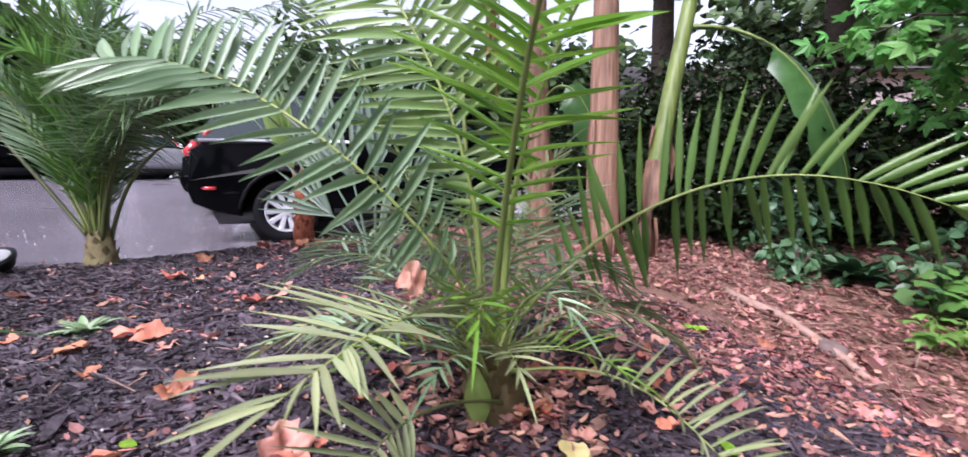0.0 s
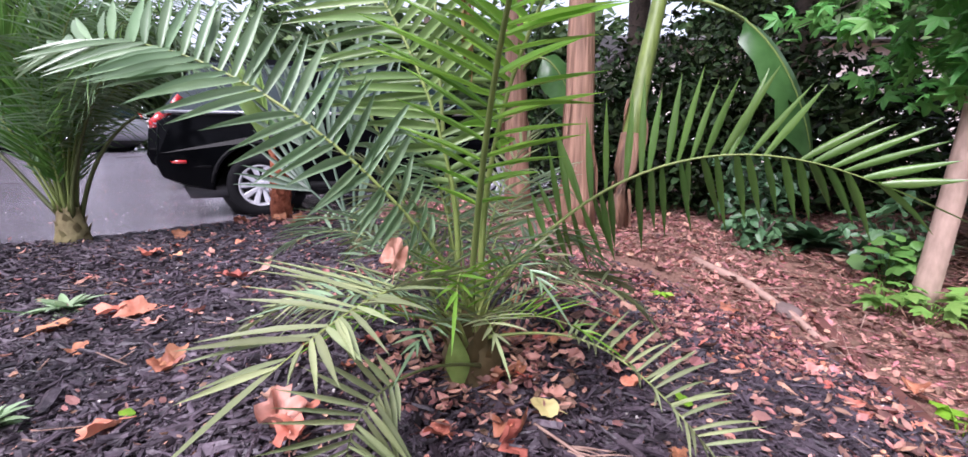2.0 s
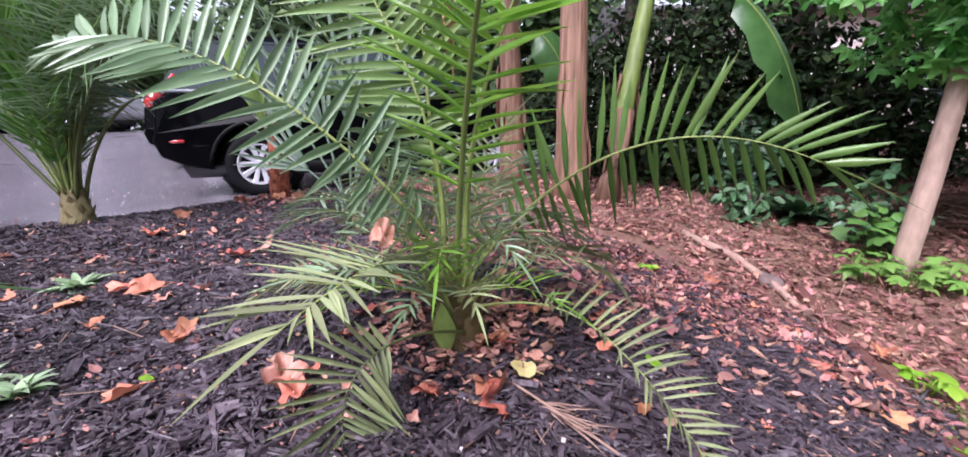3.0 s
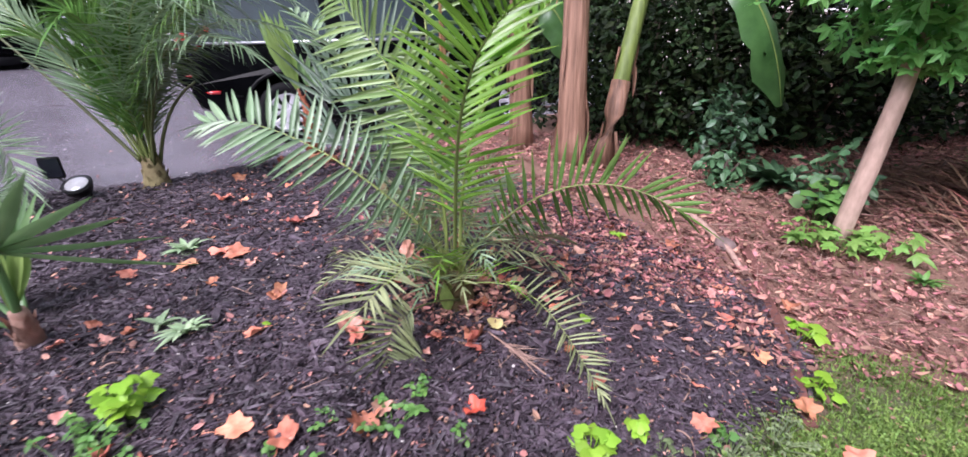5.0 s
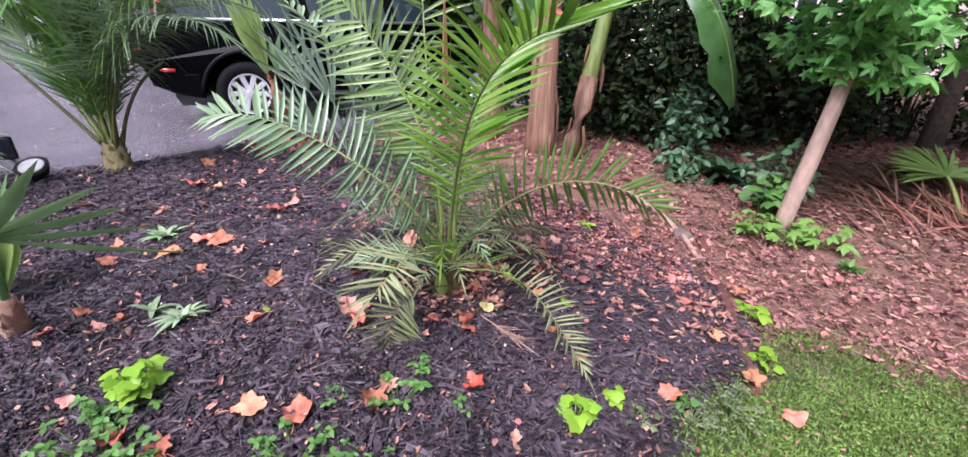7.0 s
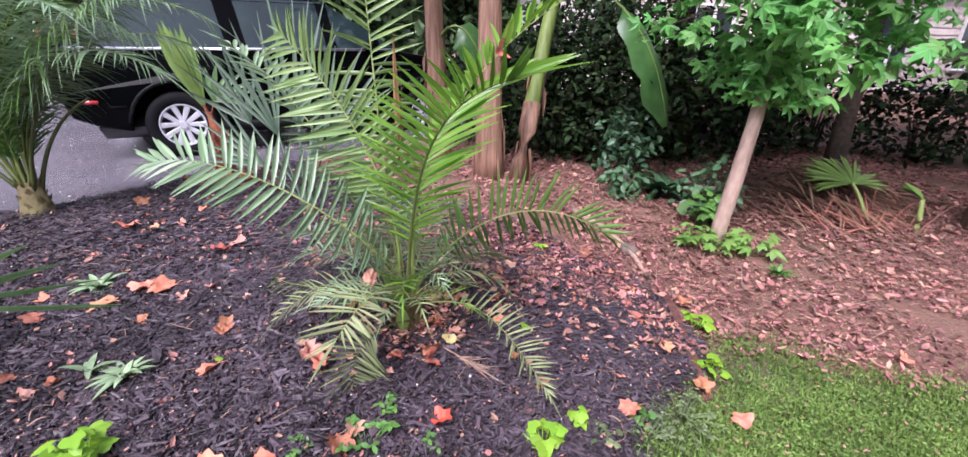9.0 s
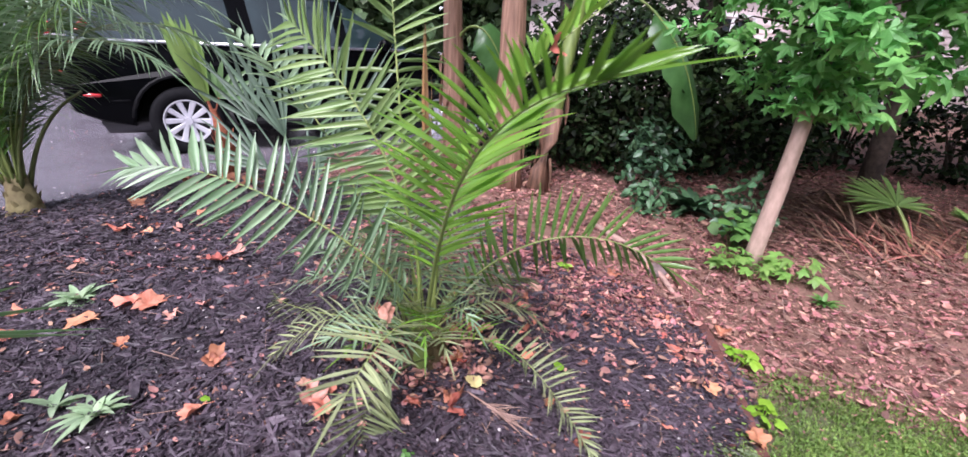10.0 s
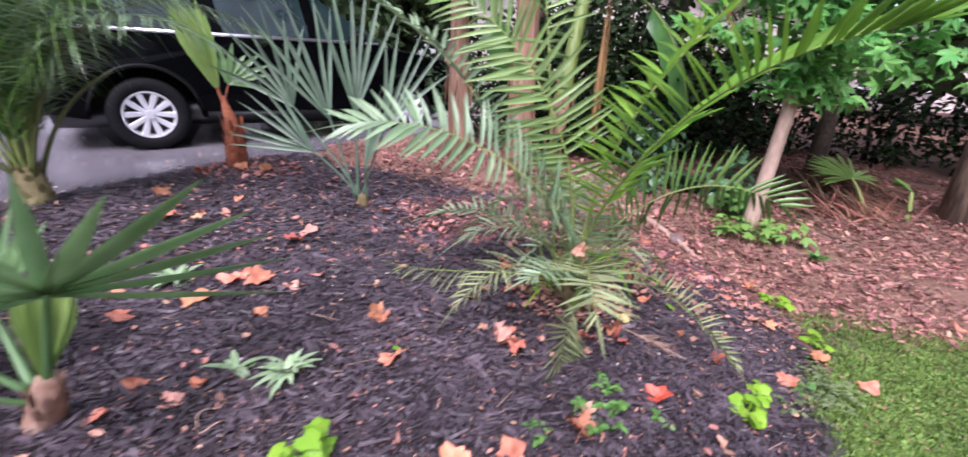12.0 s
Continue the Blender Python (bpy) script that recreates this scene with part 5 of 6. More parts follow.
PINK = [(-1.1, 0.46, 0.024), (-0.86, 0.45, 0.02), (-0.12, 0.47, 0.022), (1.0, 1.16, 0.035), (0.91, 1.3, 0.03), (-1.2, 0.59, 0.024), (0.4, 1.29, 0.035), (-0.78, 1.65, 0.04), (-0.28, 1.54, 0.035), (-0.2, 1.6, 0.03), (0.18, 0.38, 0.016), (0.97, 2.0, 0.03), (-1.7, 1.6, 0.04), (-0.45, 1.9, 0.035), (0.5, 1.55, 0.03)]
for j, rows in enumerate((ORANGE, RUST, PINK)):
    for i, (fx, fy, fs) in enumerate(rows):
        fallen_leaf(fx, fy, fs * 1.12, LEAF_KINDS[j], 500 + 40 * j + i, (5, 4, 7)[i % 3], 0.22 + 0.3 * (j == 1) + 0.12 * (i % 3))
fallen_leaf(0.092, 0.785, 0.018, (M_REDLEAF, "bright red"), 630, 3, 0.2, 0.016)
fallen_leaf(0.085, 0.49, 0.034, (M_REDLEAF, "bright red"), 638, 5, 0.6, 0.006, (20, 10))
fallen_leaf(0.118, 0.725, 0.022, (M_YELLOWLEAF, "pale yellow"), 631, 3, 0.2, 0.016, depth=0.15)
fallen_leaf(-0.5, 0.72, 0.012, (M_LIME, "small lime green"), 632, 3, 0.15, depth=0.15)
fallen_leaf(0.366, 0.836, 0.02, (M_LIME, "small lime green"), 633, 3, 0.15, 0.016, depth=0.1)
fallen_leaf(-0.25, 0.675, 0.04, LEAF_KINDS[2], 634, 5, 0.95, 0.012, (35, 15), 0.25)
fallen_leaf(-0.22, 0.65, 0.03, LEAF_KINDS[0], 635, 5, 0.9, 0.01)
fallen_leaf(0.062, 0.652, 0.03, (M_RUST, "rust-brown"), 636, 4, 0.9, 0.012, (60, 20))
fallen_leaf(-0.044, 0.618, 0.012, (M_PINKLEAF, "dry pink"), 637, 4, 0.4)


def dry_tuft():
    rg = random.Random(640)
    pieces = []
    for i in range(34):
        a = rg.gauss(-0.55, 0.3)
        q = rg.random() * 0.07
        x_, y_ = 0.13 + q * 0.9, 0.685 - q * 0.55
        pieces.append(blade((x_, y_, float(height(x_, y_)) + 0.022), (math.cos(a), math.sin(a), rg.uniform(-0.05, 0.25)), (0, 0, 1), rg.uniform(0.03, 0.09), 0.004, 0.15, 0.5, 4))
    pts = [(0.1 + 0.16 * q, 0.705 - 0.1 * q, float(height(0.1 + 0.16 * q, 0.705 - 0.1 * q)) + 0.03) for q in np.linspace(0, 1, 6)]
    pieces.append(tube(pts, [0.0025] * 6, 5))
    tagged(part("dry_sprig", soup("dry_sprig", *join(pieces)), M_STICK), "dry pale brown palm sprig lying on the mulch", "dry sprig", kind="stuff")


dry_tuft()
# the dry leaf caught on the lower fronds
hung = part("caught_leaf", soup("caught_leaf", *lobed_leaf(0.021, 4, 1.3, 645, 0.14)), M_PINKLEAF)
hung.matrix_basis = pose(-0.083, 0.66, 0.186, 50, 10, 20)
tagged(hung, "dry pink leaf caught on the palm's lower fronds", "leaf", "fallen leaves")
hung = part("caught_leaf", soup("caught_leaf", *lobed_leaf(0.024, 3, 0.5, 641, 0.35)), M_RUST)
hung.matrix_basis = pose(0.24, 0.72, 0.72, 70, 20, 40)
tagged(hung, "brown curled leaf caught on a palm frond", "leaf", "fallen leaves")


for i in range(26):
    rg = random.Random(800 + i)
    a, q = rg.uniform(0, 6.28), rg.uniform(0.07, 0.34)
    fallen_leaf(0.02 + q * math.cos(a), 0.84 + 0.8 * q * math.sin(a), rg.uniform(0.012, 0.026), LEAF_KINDS[1 if i % 3 else 2], 850 + i, 5, 0.55)


for i in range(84):
    rg = random.Random(1000 + i)
    if i < 52:
        fx, fy = rg.uniform(0.25, 1.08), rg.uniform(0.75, 1.75)
    else:
        fx, fy = rg.uniform(-1.4, -0.1), rg.uniform(0.7, 2.2)
    fallen_leaf(fx, fy, rg.choice((0.01, 0.013, 0.016, 0.022, 0.027)), LEAF_KINDS[(1, 2, 2, 0)[i % 4]], 1100 + i, (3, 4, 5)[i % 3], 0.6, 0.0)


# ---- weeds ----
def weed(x, y, kind, r, n, label, seed, size=0.03, tall=0.05, material=None):
    rg = random.Random(seed)
    p = thing("weed", label, "weed", "weeds", on_ground(x, y, 0.014))
    pieces, stem = [], []
    for i in range(n):
        a = rg.uniform(0, 6.28)
        q = r * math.sqrt(rg.random())
        e = np.array([q * math.cos(a), q * math.sin(a), tall * rg.uniform(0.4, 1.1)])
        if kind == "strap":
            pieces.append(blade((0, 0, 0.005), (math.cos(a), math.sin(a), rg.uniform(0.3, 1.4)), (0, 0, 1), size * rg.uniform(0.7, 1.3), size * 0.24, 0.35, 0.4, 5))
        else:
            stem.append(tube([(0.2 * e[0], 0.2 * e[1], -0.01), (0.7 * e[0], 0.7 * e[1], 0.8 * e[2]), e], [0.0016, 0.0013, 0.001], 4))
            for k in range({"tri": 3, "broad": 2}.get(kind, 1)):
                b = a + 2.1 * k + rg.uniform(-0.3, 0.3)
                d = np.array([math.cos(b), math.sin(b), rg.uniform(-0.25, 0.2)])
                if kind == "round":
                    pieces.append(star_leaf(e, d, (rg.gauss(0, 0.3), rg.gauss(-0.2, 0.3), 1), size * rg.uniform(0.7, 1.1), 0.5 if material is M_COVER else 0.8, rg))
                else:
                    wide = 0.9 if kind == "broad" else 0.62
                    pieces.append(blade(e, d, (rg.gauss(0, 0.25), rg.gauss(-0.35, 0.25), 1), size * rg.uniform(0.7, 1.15), size * wide, 0.15, 0.3, 6, 0, 0.5))
    if stem:
        part("sprig", soup("sprig", *join(stem)), material or M_WEED, p)["kind"] = "stuff"
    part("foliage", soup("foliage", *join(pieces)), material or M_WEED, p)


weed(0.335, 0.46, "round", 0.035, 12, "lime green seedling with broad leaves", 701, 0.026, 0.04, M_LIME)
weed(0.45, 0.56, "round", 0.03, 5, "lime green seedling with broad leaves", 702, 0.022, 0.03, M_LIME)
weed(-0.695, 0.465, "round", 0.04, 24, "lime green seedling with broad leaves", 703, 0.026, 0.1, M_LIME)
weed(-0.09, 0.44, "tri", 0.06, 16, "low green clover-like weed", 704, 0.02, 0.035)
weed(-0.04, 0.53, "tri", 0.035, 9, "low green clover-like weed", 705, 0.016, 0.03)
weed(-0.23, 0.44, "tri", 0.03, 6, "low green clover-like weed", 706, 0.016, 0.02)
weed(-0.69, 0.32, "tri", 0.13, 46, "straggling clump of green weeds", 707, 0.021, 0.07)
weed(-0.6, 0.22, "tri", 0.09, 24, "straggling clump of green weeds", 723, 0.02, 0.05)
weed(-0.28, 0.3, "tri", 0.09, 30, "clump of green weeds", 708, 0.021, 0.04)
weed(-0.14, 0.32, "tri", 0.06, 18, "clump of fine green weeds", 709, 0.012, 0.025)
weed(-1.15, 1.3, "strap", 0.05, 26, "small tuft of narrow pale green leaves", 710, 0.1, material=M_PALEWEED)
weed(-0.75, 0.735, "strap", 0.05, 22, "small tuft of narrow pale green leaves", 711, 0.085, material=M_PALEWEED)
weed(-0.87, 0.785, "strap", 0.04, 9, "small tuft of narrow pale green leaves", 712, 0.08, material=M_PALEWEED)
weed(1.06, 0.85, "round", 0.05, 8, "lime green seedling beside the lawn", 713, 0.034, 0.05, M_LIME)
weed(1.17, 1.13, "round", 0.05, 10, "lime green seedling on the litter", 714, 0.034, 0.06, M_LIME)
weed(0.06, 0.44, "tri", 0.025, 5, "low green clover-like weed", 715, 0.018, 0.02)
weed(0.66, 0.53, "tri", 0.1, 42, "straggling green weeds at the lawn's edge", 716, 0.011, 0.02, M_GREYWEED)
weed(0.82, 0.62, "tri", 0.12, 52, "straggling pale weeds where the bed meets the lawn", 722, 0.011, 0.02, M_GREYWEED)
weed(0.5, 0.5, "round", 0.05, 16, "grey-green seedlings on the mulch", 724, 0.014, 0.02, M_GREYWEED)
weed(0.66, 0.58, "round", 0.025, 12, "small blue-green seedling at the lawn's edge", 725, 0.014, 0.03)
weed(1.86, 1.51, "strap", 0.06, 20, "small grassy weed on the litter", 717, 0.09)
weed(1.59, 1.86, "round", 0.1, 17, "light green lobed seedlings round the sapling", 718, 0.055, 0.11, M_COVER)
weed(1.68, 1.78, "round", 0.07, 10, "light green lobed seedlings round the sapling", 726, 0.05, 0.09, M_COVER)
weed(1.86, 1.74, "round", 0.11, 18, "light green lobed seedlings round the sapling", 719, 0.055, 0.11, M_COVER)
weed(1.74, 2.06, "round", 0.1, 26, "taller green seedlings behind the sapling", 727, 0.05, 0.22, M_WEED)
weed(1.72, 2.5, "strap", 0.1, 60, "long grassy tuft between the shrubs", 721, 0.26, material=M_SHRUB_MID)
weed(0.62, 1.65, "tri", 0.03, 7, "lime green seedling on the litter", 720, 0.025, 0.03, M_LIME)


# ---- sticks, stone ----
def stick(points, r, label):
    pts = [(px, py, float(height(px, py)) + pz) for px, py, pz in points]
    ob = part("stick", soup("stick", *tube(pts, [r, r * 1.1, r * 0.9, r * 0.6][: len(pts)], 7, 1, 0.12, random.Random(5))), M_STICK)
    tagged(ob, label, "stick", "sticks")


stick([(0.97, 2.2, 0.02), (1.12, 2.0, 0.025), (1.2, 1.8, 0.02), (1.2, 1.6, 0.012)], 0.018, "pale fallen branch on the leaf litter")
stick([(0.1, 0.72, 0.01), (0.15, 0.66, 0.012), (0.22, 0.62, 0.01)], 0.003, "thin brown twig on the mulch")
stick([(0.5, 1.62, 0.01), (0.8, 1.75, 0.015), (1.0, 1.72, 0.01)], 0.006, "thin dry twig on the litter")
for rx0, ry0, seed_ in ((0.66, 0.78, 1), (0.55, 0.56, 2), (0.6, 0.66, 3), (-0.86, 0.62, 4), (0.36, 0.95, 5)):
    rg = random.Random(900 + seed_)
    pts, a = [], rg.uniform(0, 6.28)
    for i in range(14):
        pts.append((rx0, ry0, float(height(rx0, ry0)) + 0.03 + 0.008 * math.sin(0.9 * i)))
        a += rg.uniform(-0.2, 0.95) * (1 if seed_ % 2 else -0.7)
        rx0, ry0 = rx0 + 0.011 * math.cos(a), ry0 + 0.011 * math.sin(a)
    tagged(part("rootlet", soup("rootlet", *tube(pts, [0.0022 - 0.0001 * i for i in range(14)], 5)), M_STICK), "pale curled rootlet lying on the mulch", "root", "sticks")
bm = bmesh.new()
bmesh.ops.create_icosphere(bm, subdivisions=3, radius=0.06)
for v in bm.verts:
    v.co *= 1 + 0.3 * noise.noise(v.co * 14)
    v.co.z *= 0.55
ob = part("stone", bm, M_STONE)
ob.matrix_basis = pose(*on_ground(1.19, 1.86, 0.01))
tagged(ob, "rough brown stone half sunk in the litter", "stone")

# ---- edging strip between bed and lawn ----
EDGE = [(1.29, 1.86), (1.27, 1.65), (1.21, 1.46), (1.14, 1.22), (1.06, 0.98), (1.0, 0.83), (0.96, 0.7)]
ev, ef = [], []
us = np.linspace(0, len(EDGE) - 1.001, 40)
for q in us:
    k_ = int(q)
    ex, ey = np.array(EDGE[k_]) * (1 - q + k_) + np.array(EDGE[k_ + 1]) * (q - k_)
    for dx_, dz_ in ((-0.021, -0.03), (-0.018, 0.022), (0.016, 0.026), (0.021, -0.03)):
        ev.append((ex + dx_, ey, float(height(ex, ey)) + dz_ + 0.006 * math.sin(3 * q)))
for i in range(39):
    for k_ in range(4):
        j_ = (k_ + 1) % 4
        ef.append((4 * i + k_, 4 * i + j_, 4 * i + 4 + j_, 4 * i + 4 + k_))
ef += [(0, 3, 2, 1), (156, 157, 158, 159)]
tagged(part("garden_edging", soup("garden_edging", ev, ef, False), M_EDGING), "low reddish brown edging strip along the bed", "edging", kind="structure")

# ---- loose cover: mulch chips, leaf litter, grass ----
R = np.random.default_rng(11)


def scatter(n, x0, x1, y0, y1, keep):
    x_, y_ = R.uniform(x0, x1, n), R.uniform(y0, y1, n)
    k = keep(x_, y_)
    return x_[k], y_[k]


def chips(name, x_, y_, lmin, lmax, wmin, wmax, lift):
    """Uneven splinters of wood: skewed boxes with torn ends, open below."""
    n = len(x_)
    a, tilt, rl = R.uniform(0, 2 * math.pi, n), R.normal(0, 0.2, n), R.normal(0, 0.45, n)
    L, W = lmin + (lmax - lmin) * R.random(n) ** 2.2, wmin + (wmax - wmin) * R.random(n) ** 1.5
    H = W * R.uniform(0.2, 0.6, n)
    t = np.stack([np.cos(a) * np.cos(tilt), np.sin(a) * np.cos(tilt), np.sin(tilt)], -1)
    s = np.stack([-np.sin(a) * np.cos(rl), np.cos(a) * np.cos(rl), np.sin(rl)], -1)
    u = np.cross(t, s)
    lump = 0.5 + 0.22 * (np.sin(31 * x_ + 17 * y_) + np.sin(23 * y_ - 37 * x_ + 1) + np.sin(61 * x_ + 5 * y_ + 2))
    c = np.stack([x_, y_, height(x_, y_) + lump * lift * 0.8 + R.uniform(0.0, lift, n)], -1)
    V = np.empty((n, 8, 3))
    k = 0
    for e in (-0.5, 0.5):
        wf = R.uniform(0.25, 1.0, (n, 1))
        for q, z in ((-0.5, 0), (0.5, 0), (0.4, 1), (-0.4, 1)):
            jig, end = R.uniform(0.6, 1.3, (n, 1)), e + R.uniform(-0.16, 0.16, (n, 1))
            V[:, k] = c + t * (L[:, None] * end) + s * (W[:, None] * q * wf * jig * 1.5) + u * (H[:, None] * (z - 0.4) * jig)
            k += 1
    base = np.array([(0, 3, 2, 1), (4, 5, 6, 7), (1, 2, 6, 5), (2, 3, 7, 6), (3, 0, 4, 7)])
    F = (np.arange(n)[:, None, None] * 8 + base[None]).reshape(-1, 4)
    me_ = bpy.data.meshes.new(name)
    me_.from_pydata(V.reshape(-1, 3), [], F.tolist())
    me_.update()
    return me_


def mulch_ok(x_, y_):
    soft = R.normal(0, 0.07, len(x_))
    return (lawn_part(x_, y_) < soft * 0.6) & (litter_part(x_, y_) < soft) & (road_side(x_, y_) < 0.12 + soft)


xa, ya = scatter(62000, -1.6, 1.2, 0.05, 1.45, mulch_ok)
tagged(part("mulch", chips("mulch", xa, ya, 0.01, 0.07, 0.002, 0.008, 0.018), M_CHIP), "dark shredded wood mulch covering the bed", "mulch", kind="stuff")
xa, ya = scatter(8000, -1.6, 1.2, 0.05, 1.45, mulch_ok)
tagged(part("mulch", chips("mulch", xa, ya, 0.018, 0.06, 0.007, 0.016, 0.02), M_CHIP), "broad dark wood chips lying in the mulch", "mulch", kind="stuff")
xa, ya = scatter(60000, -1.6, 1.2, 0.05, 1.45, mulch_ok)
tagged(part("mulch", chips("mulch", xa, ya, 0.004, 0.016, 0.002, 0.006, 0.02), M_CHIP), "fine dark crumbs of rotted mulch", "mulch", kind="stuff")
xa, ya = scatter(420, -1.6, 1.1, 0.1, 2.0, mulch_ok)
tagged(part("grit", chips("grit", xa, ya, 0.003, 0.008, 0.003, 0.006, 0.024), M_PALEGRIT), "pale specks of grit on the mulch", "grit", kind="stuff")
xa, ya = scatter(40000, -3.2, 1.2, 1.3, 3.4, mulch_ok)
tagged(part("mulch", chips("mulch", xa, ya, 0.02, 0.06, 0.004, 0.011, 0.02), M_CHIP), "dark shredded wood mulch at the back of the bed", "mulch", kind="stuff")


def flakes(name, x_, y_, smin, smax, lift):
    """Small curled dead leaves."""
    n = len(x_)
    a = R.uniform(0, 2 * math.pi, n)
    S = R.uniform(smin, smax, n)
    nrm = np.stack([R.normal(0, 0.4, n), R.normal(0, 0.4, n), np.ones(n)], -1)
    nrm /= np.linalg.norm(nrm, axis=1, keepdims=True)
    t = np.stack([np.cos(a), np.sin(a), np.zeros(n)], -1)
    t -= nrm * (t * nrm).sum(1, keepdims=True)
    t /= np.linalg.norm(t, axis=1, keepdims=True)
    s = np.cross(nrm, t)
    c = np.stack([x_, y_, height(x_, y_) + 0.013 + R.uniform(0, lift, n)], -1)
    cu, wd = R.uniform(-0.1, 0.45, n), R.uniform(0.3, 0.75, n)
    V = np.empty((n, 8, 3))
    for k, (p, q, z) in enumerate(((-1, 0, 0.6), (-0.4, -0.8, 0.4), (-0.4, 0.0, 0.0), (-0.4, 0.8, 0.5), (0.4, -0.7, 0.4), (0.4, 0, 0.0), (0.4, 0.75, 0.4), (1, 0, 0.7))):
        j = R.uniform(0.75, 1.25, (n, 1))
        V[:, k] = c + t * (S[:, None] * p * 0.6 * j) + s * (S * wd)[:, None] * q * 0.6 * j + nrm * (S * cu)[:, None] * z
    base = np.array([(0, 1, 2), (0, 2, 3), (1, 4, 2), (4, 5, 2), (2, 5, 6), (2, 6, 3), (4, 7, 5), (5, 7, 6)])
    F = (np.arange(n)[:, None, None] * 8 + base[None]).reshape(-1, 3)
    me_ = bpy.data.meshes.new(name)
    me_.from_pydata(V.reshape(-1, 3), [], F.tolist())
    me_.update()
    return me_


def litter_ok(x_, y_):
    soft = R.normal(0, 0.1, len(x_))
    bare = np.sin(5.1 * x_ + 2.3 * y_) + np.sin(7.7 * y_ - 3.1 * x_ + 1) + np.sin(13 * x_ + 9 * y_)
    return (bare < 1.5 + R.normal(0, 0.5, len(x_))) & (litter_part(x_, y_) > soft) & (lawn_part(x_, y_) < 0.07 + soft) & ((road_side(x_, y_) < 0.1 + soft) | (x_ > 0.4))


xa, ya = scatter(44000, -0.8, 4.6, 0.6, 3.8, litter_ok)
tagged(part("leaf_litter", flakes("leaf_litter", xa, ya, 0.004, 0.014, 0.02), M_LITTER), "fine crumbs of dead leaves under the trees", "leaf litter", kind="stuff")
xa, ya = scatter(36000, -0.8, 4.6, 0.6, 3.8, litter_ok)
tagged(part("leaf_litter", flakes("leaf_litter", xa, ya, 0.007, 0.034, 0.02), M_LITTER), "reddish brown dead leaf litter under the trees", "leaf litter", kind="stuff")
xa, ya = scatter(3600, -0.4, 4.2, 0.9, 3.4, litter_ok)
tagged(part("leaf_litter", flakes("leaf_litter", xa, ya, 0.02, 0.046, 0.03), M_SCRAP), "larger curled dead leaves on the litter", "leaf litter", kind="stuff")
xa, ya = scatter(2600, -2.2, 1.2, 0.1, 3.0, mulch_ok)
tagged(part("leaf_scraps", flakes("leaf_scraps", xa, ya, 0.006, 0.024, 0.02), M_SCRAP), "scraps of brown leaves on the mulch", "leaf litter", kind="stuff")
xa, ya = scatter(1600, -1.0, 0.8, 0.15, 0.85, mulch_ok)
tagged(part("leaf_scraps", flakes("leaf_scraps", xa, ya, 0.004, 0.013, 0.02), M_SCRAP), "tiny scraps of reddish leaves on the mulch", "leaf litter", kind="stuff")
xa, ya = scatter(6000, -0.3, 1.1, 1.25, 2.1, mulch_ok)
tagged(part("leaf_crumbs", flakes("leaf_crumbs", xa, ya, 0.006, 0.02, 0.03), M_DARKSCRAP), "dark red leaf crumbs strewn over the mulch", "leaf litter", kind="stuff")
xa, ya = scatter(5000, -0.3, 0.3, 0.62, 1.1, lambda a, b: (a - 0.01) ** 2 + (b - 0.83) ** 2 < R.random(len(a)) * 0.035)
tagged(part("leaf_scraps", flakes("leaf_scraps", xa, ya, 0.008, 0.026, 0.03), M_SCRAP), "brown leaf scraps heaped round the palm's base", "leaf litter", kind="stuff")
xa, ya = scatter(900, 0.05, 1.1, 0.85, 2.0, mulch_ok)
tagged(part("leaf_scraps", flakes("leaf_scraps", xa, ya, 0.012, 0.034, 0.03), M_SCRAP), "pinkish dead leaves strewn beside the palm", "leaf litter", kind="stuff")
xa, ya = scatter(2600, -0.4, 1.1, 1.2, 2.1, mulch_ok)
tagged(part("leaf_scraps", flakes("leaf_scraps", xa, ya, 0.014, 0.035, 0.02), M_LITTER), "scraps of brown leaves on the mulch", "leaf litter", kind="stuff")
xa, ya = scatter(420, -7, -0.5, 1.6, 9.0, lambda a, b: road_side(a, b) > 0.15)
tagged(part("grit", flakes("grit", xa, ya, 0.008, 0.022, 0.003), M_PALEGRIT), "pale fallen bits scattered on the driveway", "grit", kind="stuff")
xa, ya = scatter(1500, 0.0, 1.1, 0.95, 1.95, lambda a, b: mulch_ok(a, b) & (np.sin(9 * a + 4 * b) + np.sin(13 * b - 6 * a + 1) > -0.1))
tagged(part("leaf_litter", flakes("leaf_litter", xa, ya, 0.014, 0.036, 0.028), M_LITTER), "reddish crumpled leaves heaped on the mulch behind the palm", "leaf litter", kind="stuff")
xa, ya = scatter(700, -1.5, 0.2, 1.2, 2.9, mulch_ok)
tagged(part("leaf_litter", flakes("leaf_litter", xa, ya, 0.012, 0.034, 0.02), M_LITTER), "reddish leaf bits on the far side of the mulch", "leaf litter", kind="stuff")
xa, ya = scatter(500, -1.6, -0.9, 2.5, 3.15, lambda a, b: mulch_ok(a, b) & ((a + 1.2) ** 2 + (b - 2.85) ** 2 < 0.1))
tagged(part("leaf_litter", flakes("leaf_litter", xa, ya, 0.015, 0.045, 0.03), M_LITTER), "reddish leaves heaped round the shaggy palm trunk", "leaf litter", kind="stuff")
xa, ya = scatter(260, -7, -0.5, 2.2, 9.0, lambda a, b: road_side(a, b) > 0.15)
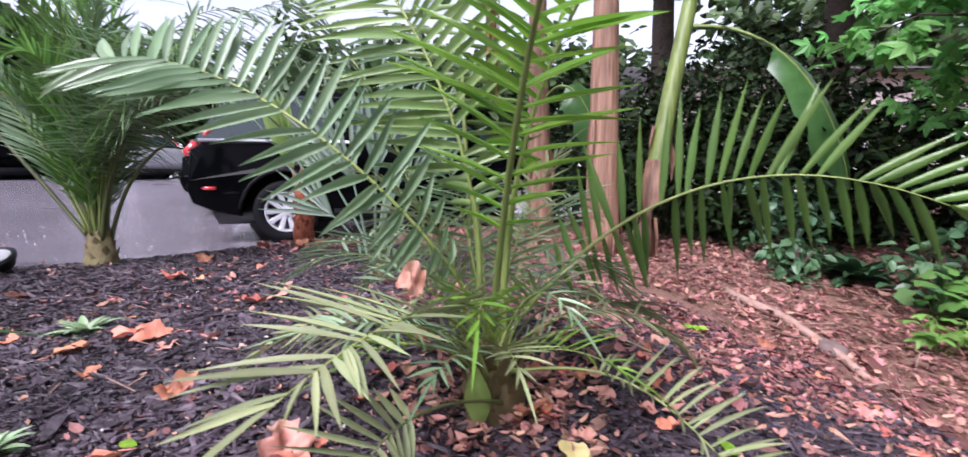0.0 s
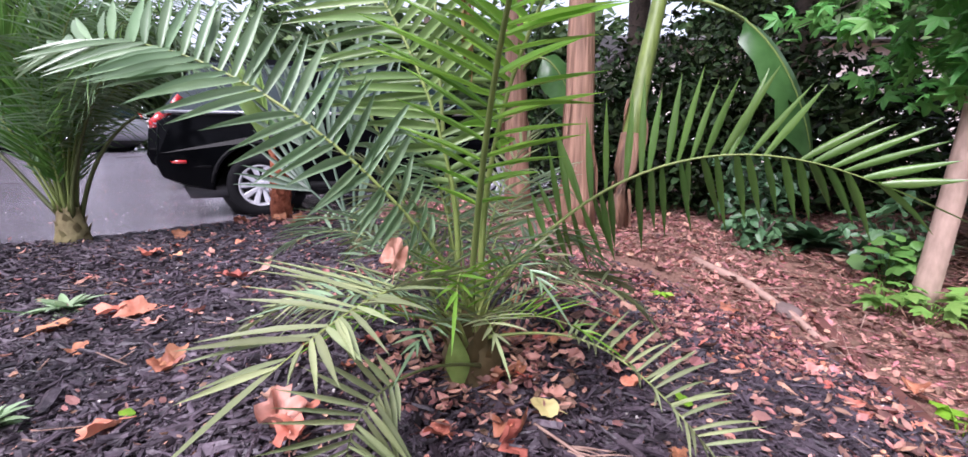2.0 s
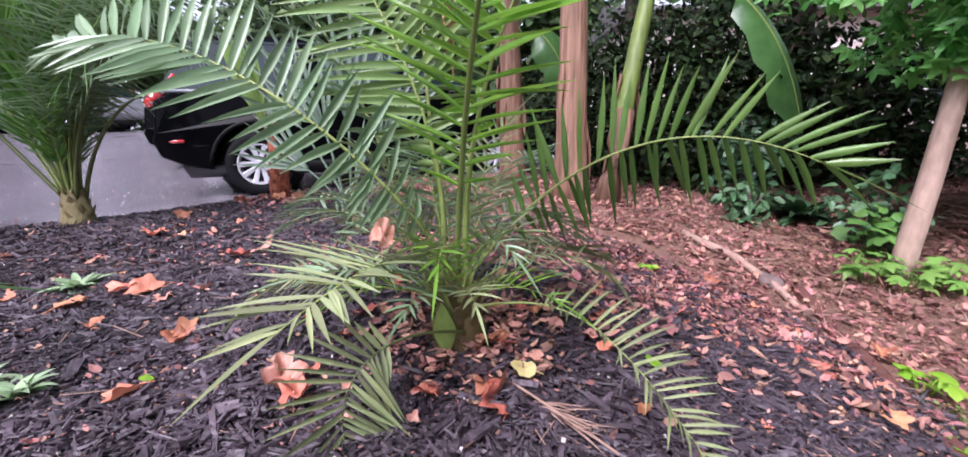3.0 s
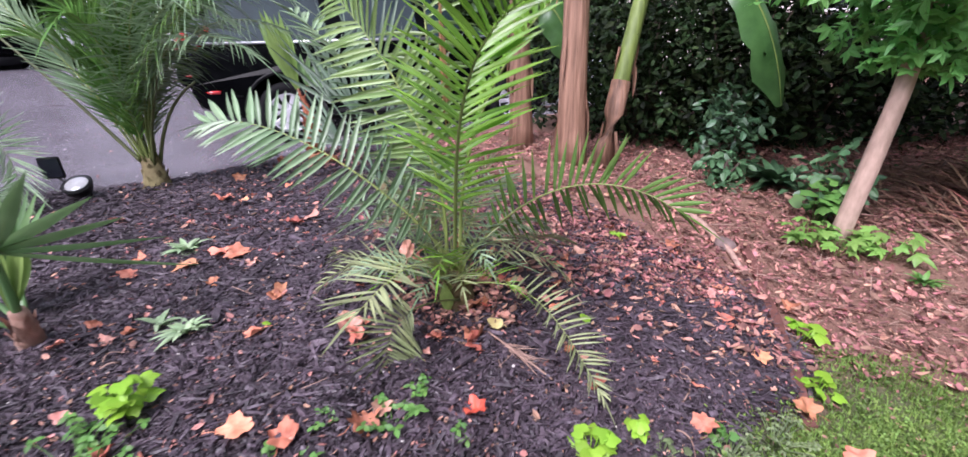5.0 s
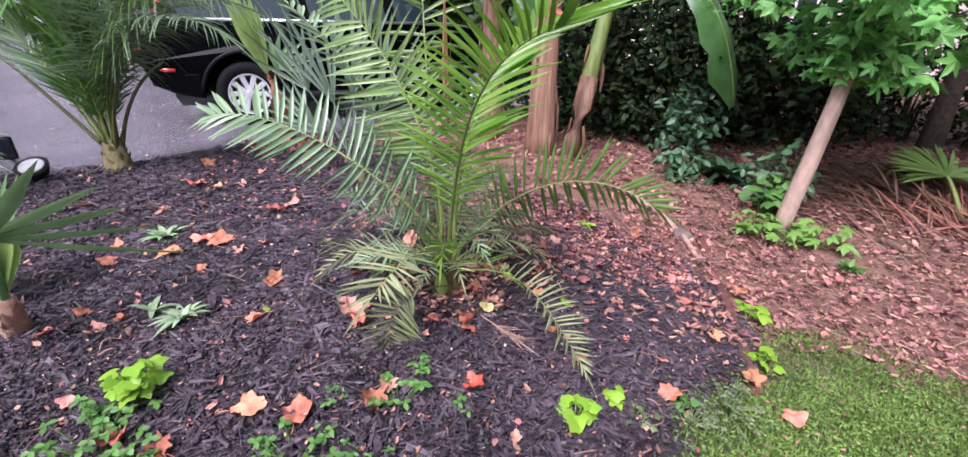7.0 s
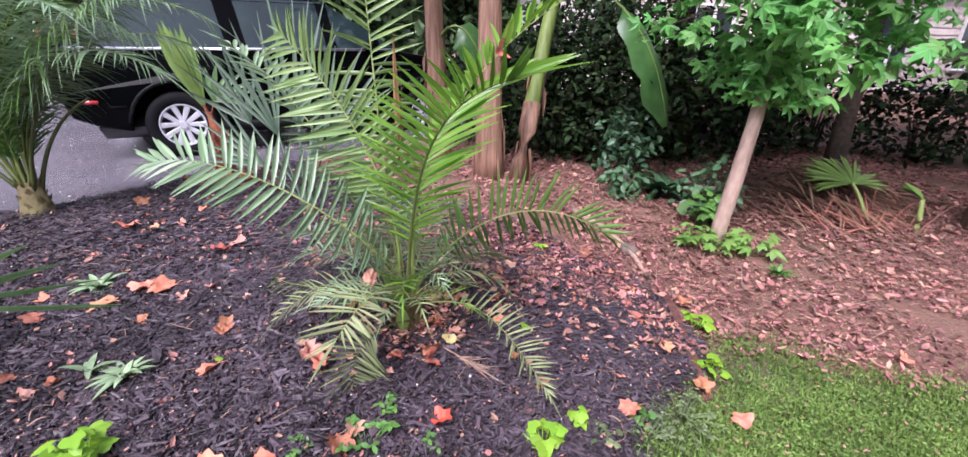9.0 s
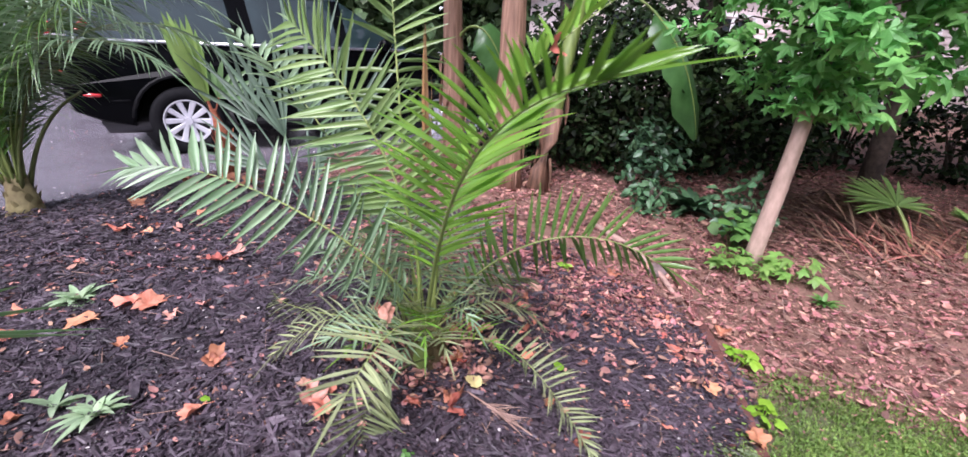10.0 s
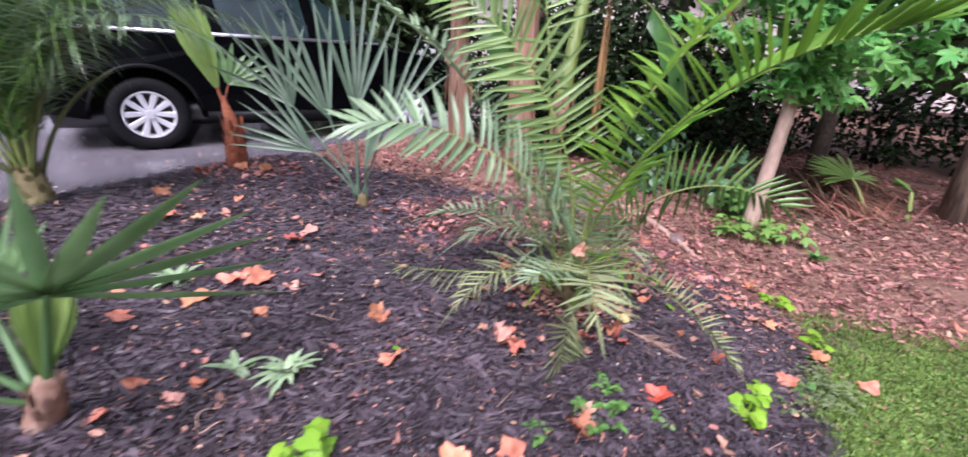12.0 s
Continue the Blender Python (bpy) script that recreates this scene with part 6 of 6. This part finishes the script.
tagged(part("leaf_scraps", flakes("leaf_scraps", xa, ya, 0.012, 0.03, 0.004), M_LITTER), "small leaves scattered on the driveway", "leaf litter", kind="stuff")


def grass(name, x_, y_, hmin, hmax):
    n = len(x_)
    a = R.uniform(0, 2 * math.pi, n)
    Hh = R.uniform(hmin, hmax, n)
    w = R.uniform(0.0012, 0.0026, n)
    lean = R.uniform(0.1, 1.0, n)
    d = np.stack([np.cos(a), np.sin(a), np.zeros(n)], -1)
    s = np.stack([-np.sin(a), np.cos(a), np.zeros(n)], -1)
    c = np.stack([x_, y_, height(x_, y_) - 0.003], -1)
    up = np.array([0, 0, 1.0])
    V = np.empty((n, 5, 3))
    m_ = c + up * (Hh * 0.55)[:, None] + d * (Hh * lean * 0.25)[:, None]
    V[:, 0], V[:, 1] = c - s * w[:, None], c + s * w[:, None]
    V[:, 2], V[:, 3] = m_ + s * (w * 0.8)[:, None], m_ - s * (w * 0.8)[:, None]
    V[:, 4] = c + up * (Hh * (1 - 0.3 * lean))[:, None] + d * (Hh * lean * 0.8)[:, None]
    o = np.arange(n) * 5
    F = np.stack([o, o + 1, o + 2, o + 3], -1).tolist() + np.stack([o + 3, o + 2, o + 4], -1).tolist()
    me_ = bpy.data.meshes.new(name)
    me_.from_pydata(V.reshape(-1, 3), [], F)
    me_.update()
    return me_


def lawn_ok(x_, y_):
    d = lawn_part(x_, y_)
    patch = np.sin(7 * x_ + 3 * y_) + np.sin(11 * y_ - 5 * x_ + 2) + np.sin(19 * x_ + 13 * y_ + 1)
    return (d > R.normal(0.02, 0.05, len(x_))) & (R.random(len(x_)) < 0.3 + 2.0 * d + 0.16 * patch)


xa, ya = scatter(130000, 0.05, 3.2, -0.1, 1.1, lawn_ok)
tagged(part("grass", grass("grass", xa, ya, 0.012, 0.04), M_GRASS), "short green lawn grass at the edge of the bed", "grass", kind="stuff")
xa, ya = scatter(42000, 0.05, 3.2, -0.1, 1.1, lawn_ok)
tagged(part("clover", flakes("clover", xa, ya, 0.005, 0.013, 0.022), M_GRASS), "small broad-leaved clover growing in the lawn", "clover", kind="stuff")
xa, ya = scatter(30000, -4.8, -1.5, 0.05, 1.5, mulch_ok)
tagged(part("mulch", chips("mulch", xa, ya, 0.02, 0.06, 0.004, 0.011, 0.02), M_CHIP), "dark shredded wood mulch at the side of the bed", "mulch", kind="stuff")
xa, ya = scatter(60000, -4.5, 5.5, -4.0, 1.1, lambda a, b: (lawn_part(a, b) > 0.03) & ((a > 3.1) | (b < -0.02)))
tagged(part("grass", grass("grass", xa, ya, 0.02, 0.05), M_GRASS), "lawn grass spreading away from the bed", "grass", kind="stuff")
xa, ya = scatter(3600, -0.3, 4.4, 0.9, 3.5, litter_ok)
tagged(part("twigs", chips("twigs", xa, ya, 0.04, 0.2, 0.0015, 0.004, 0.03), M_STICK), "thin dry twigs and needles on the litter", "twigs", kind="stuff")
xa, ya = scatter(500, -2.0, 1.1, 0.1, 3.0, mulch_ok)
tagged(part("twigs", chips("twigs", xa, ya, 0.02, 0.1, 0.001, 0.003, 0.025), M_STICK), "thin pale twigs on the mulch", "twigs", kind="stuff")
xa, ya = scatter(2200, 0.1, 3.0, 0.0, 1.1, lawn_ok)
tagged(part("leaf_scraps", flakes("leaf_scraps", xa, ya, 0.004, 0.015, 0.02), M_SCRAP), "scraps of brown leaves in the lawn", "leaf litter", kind="stuff")
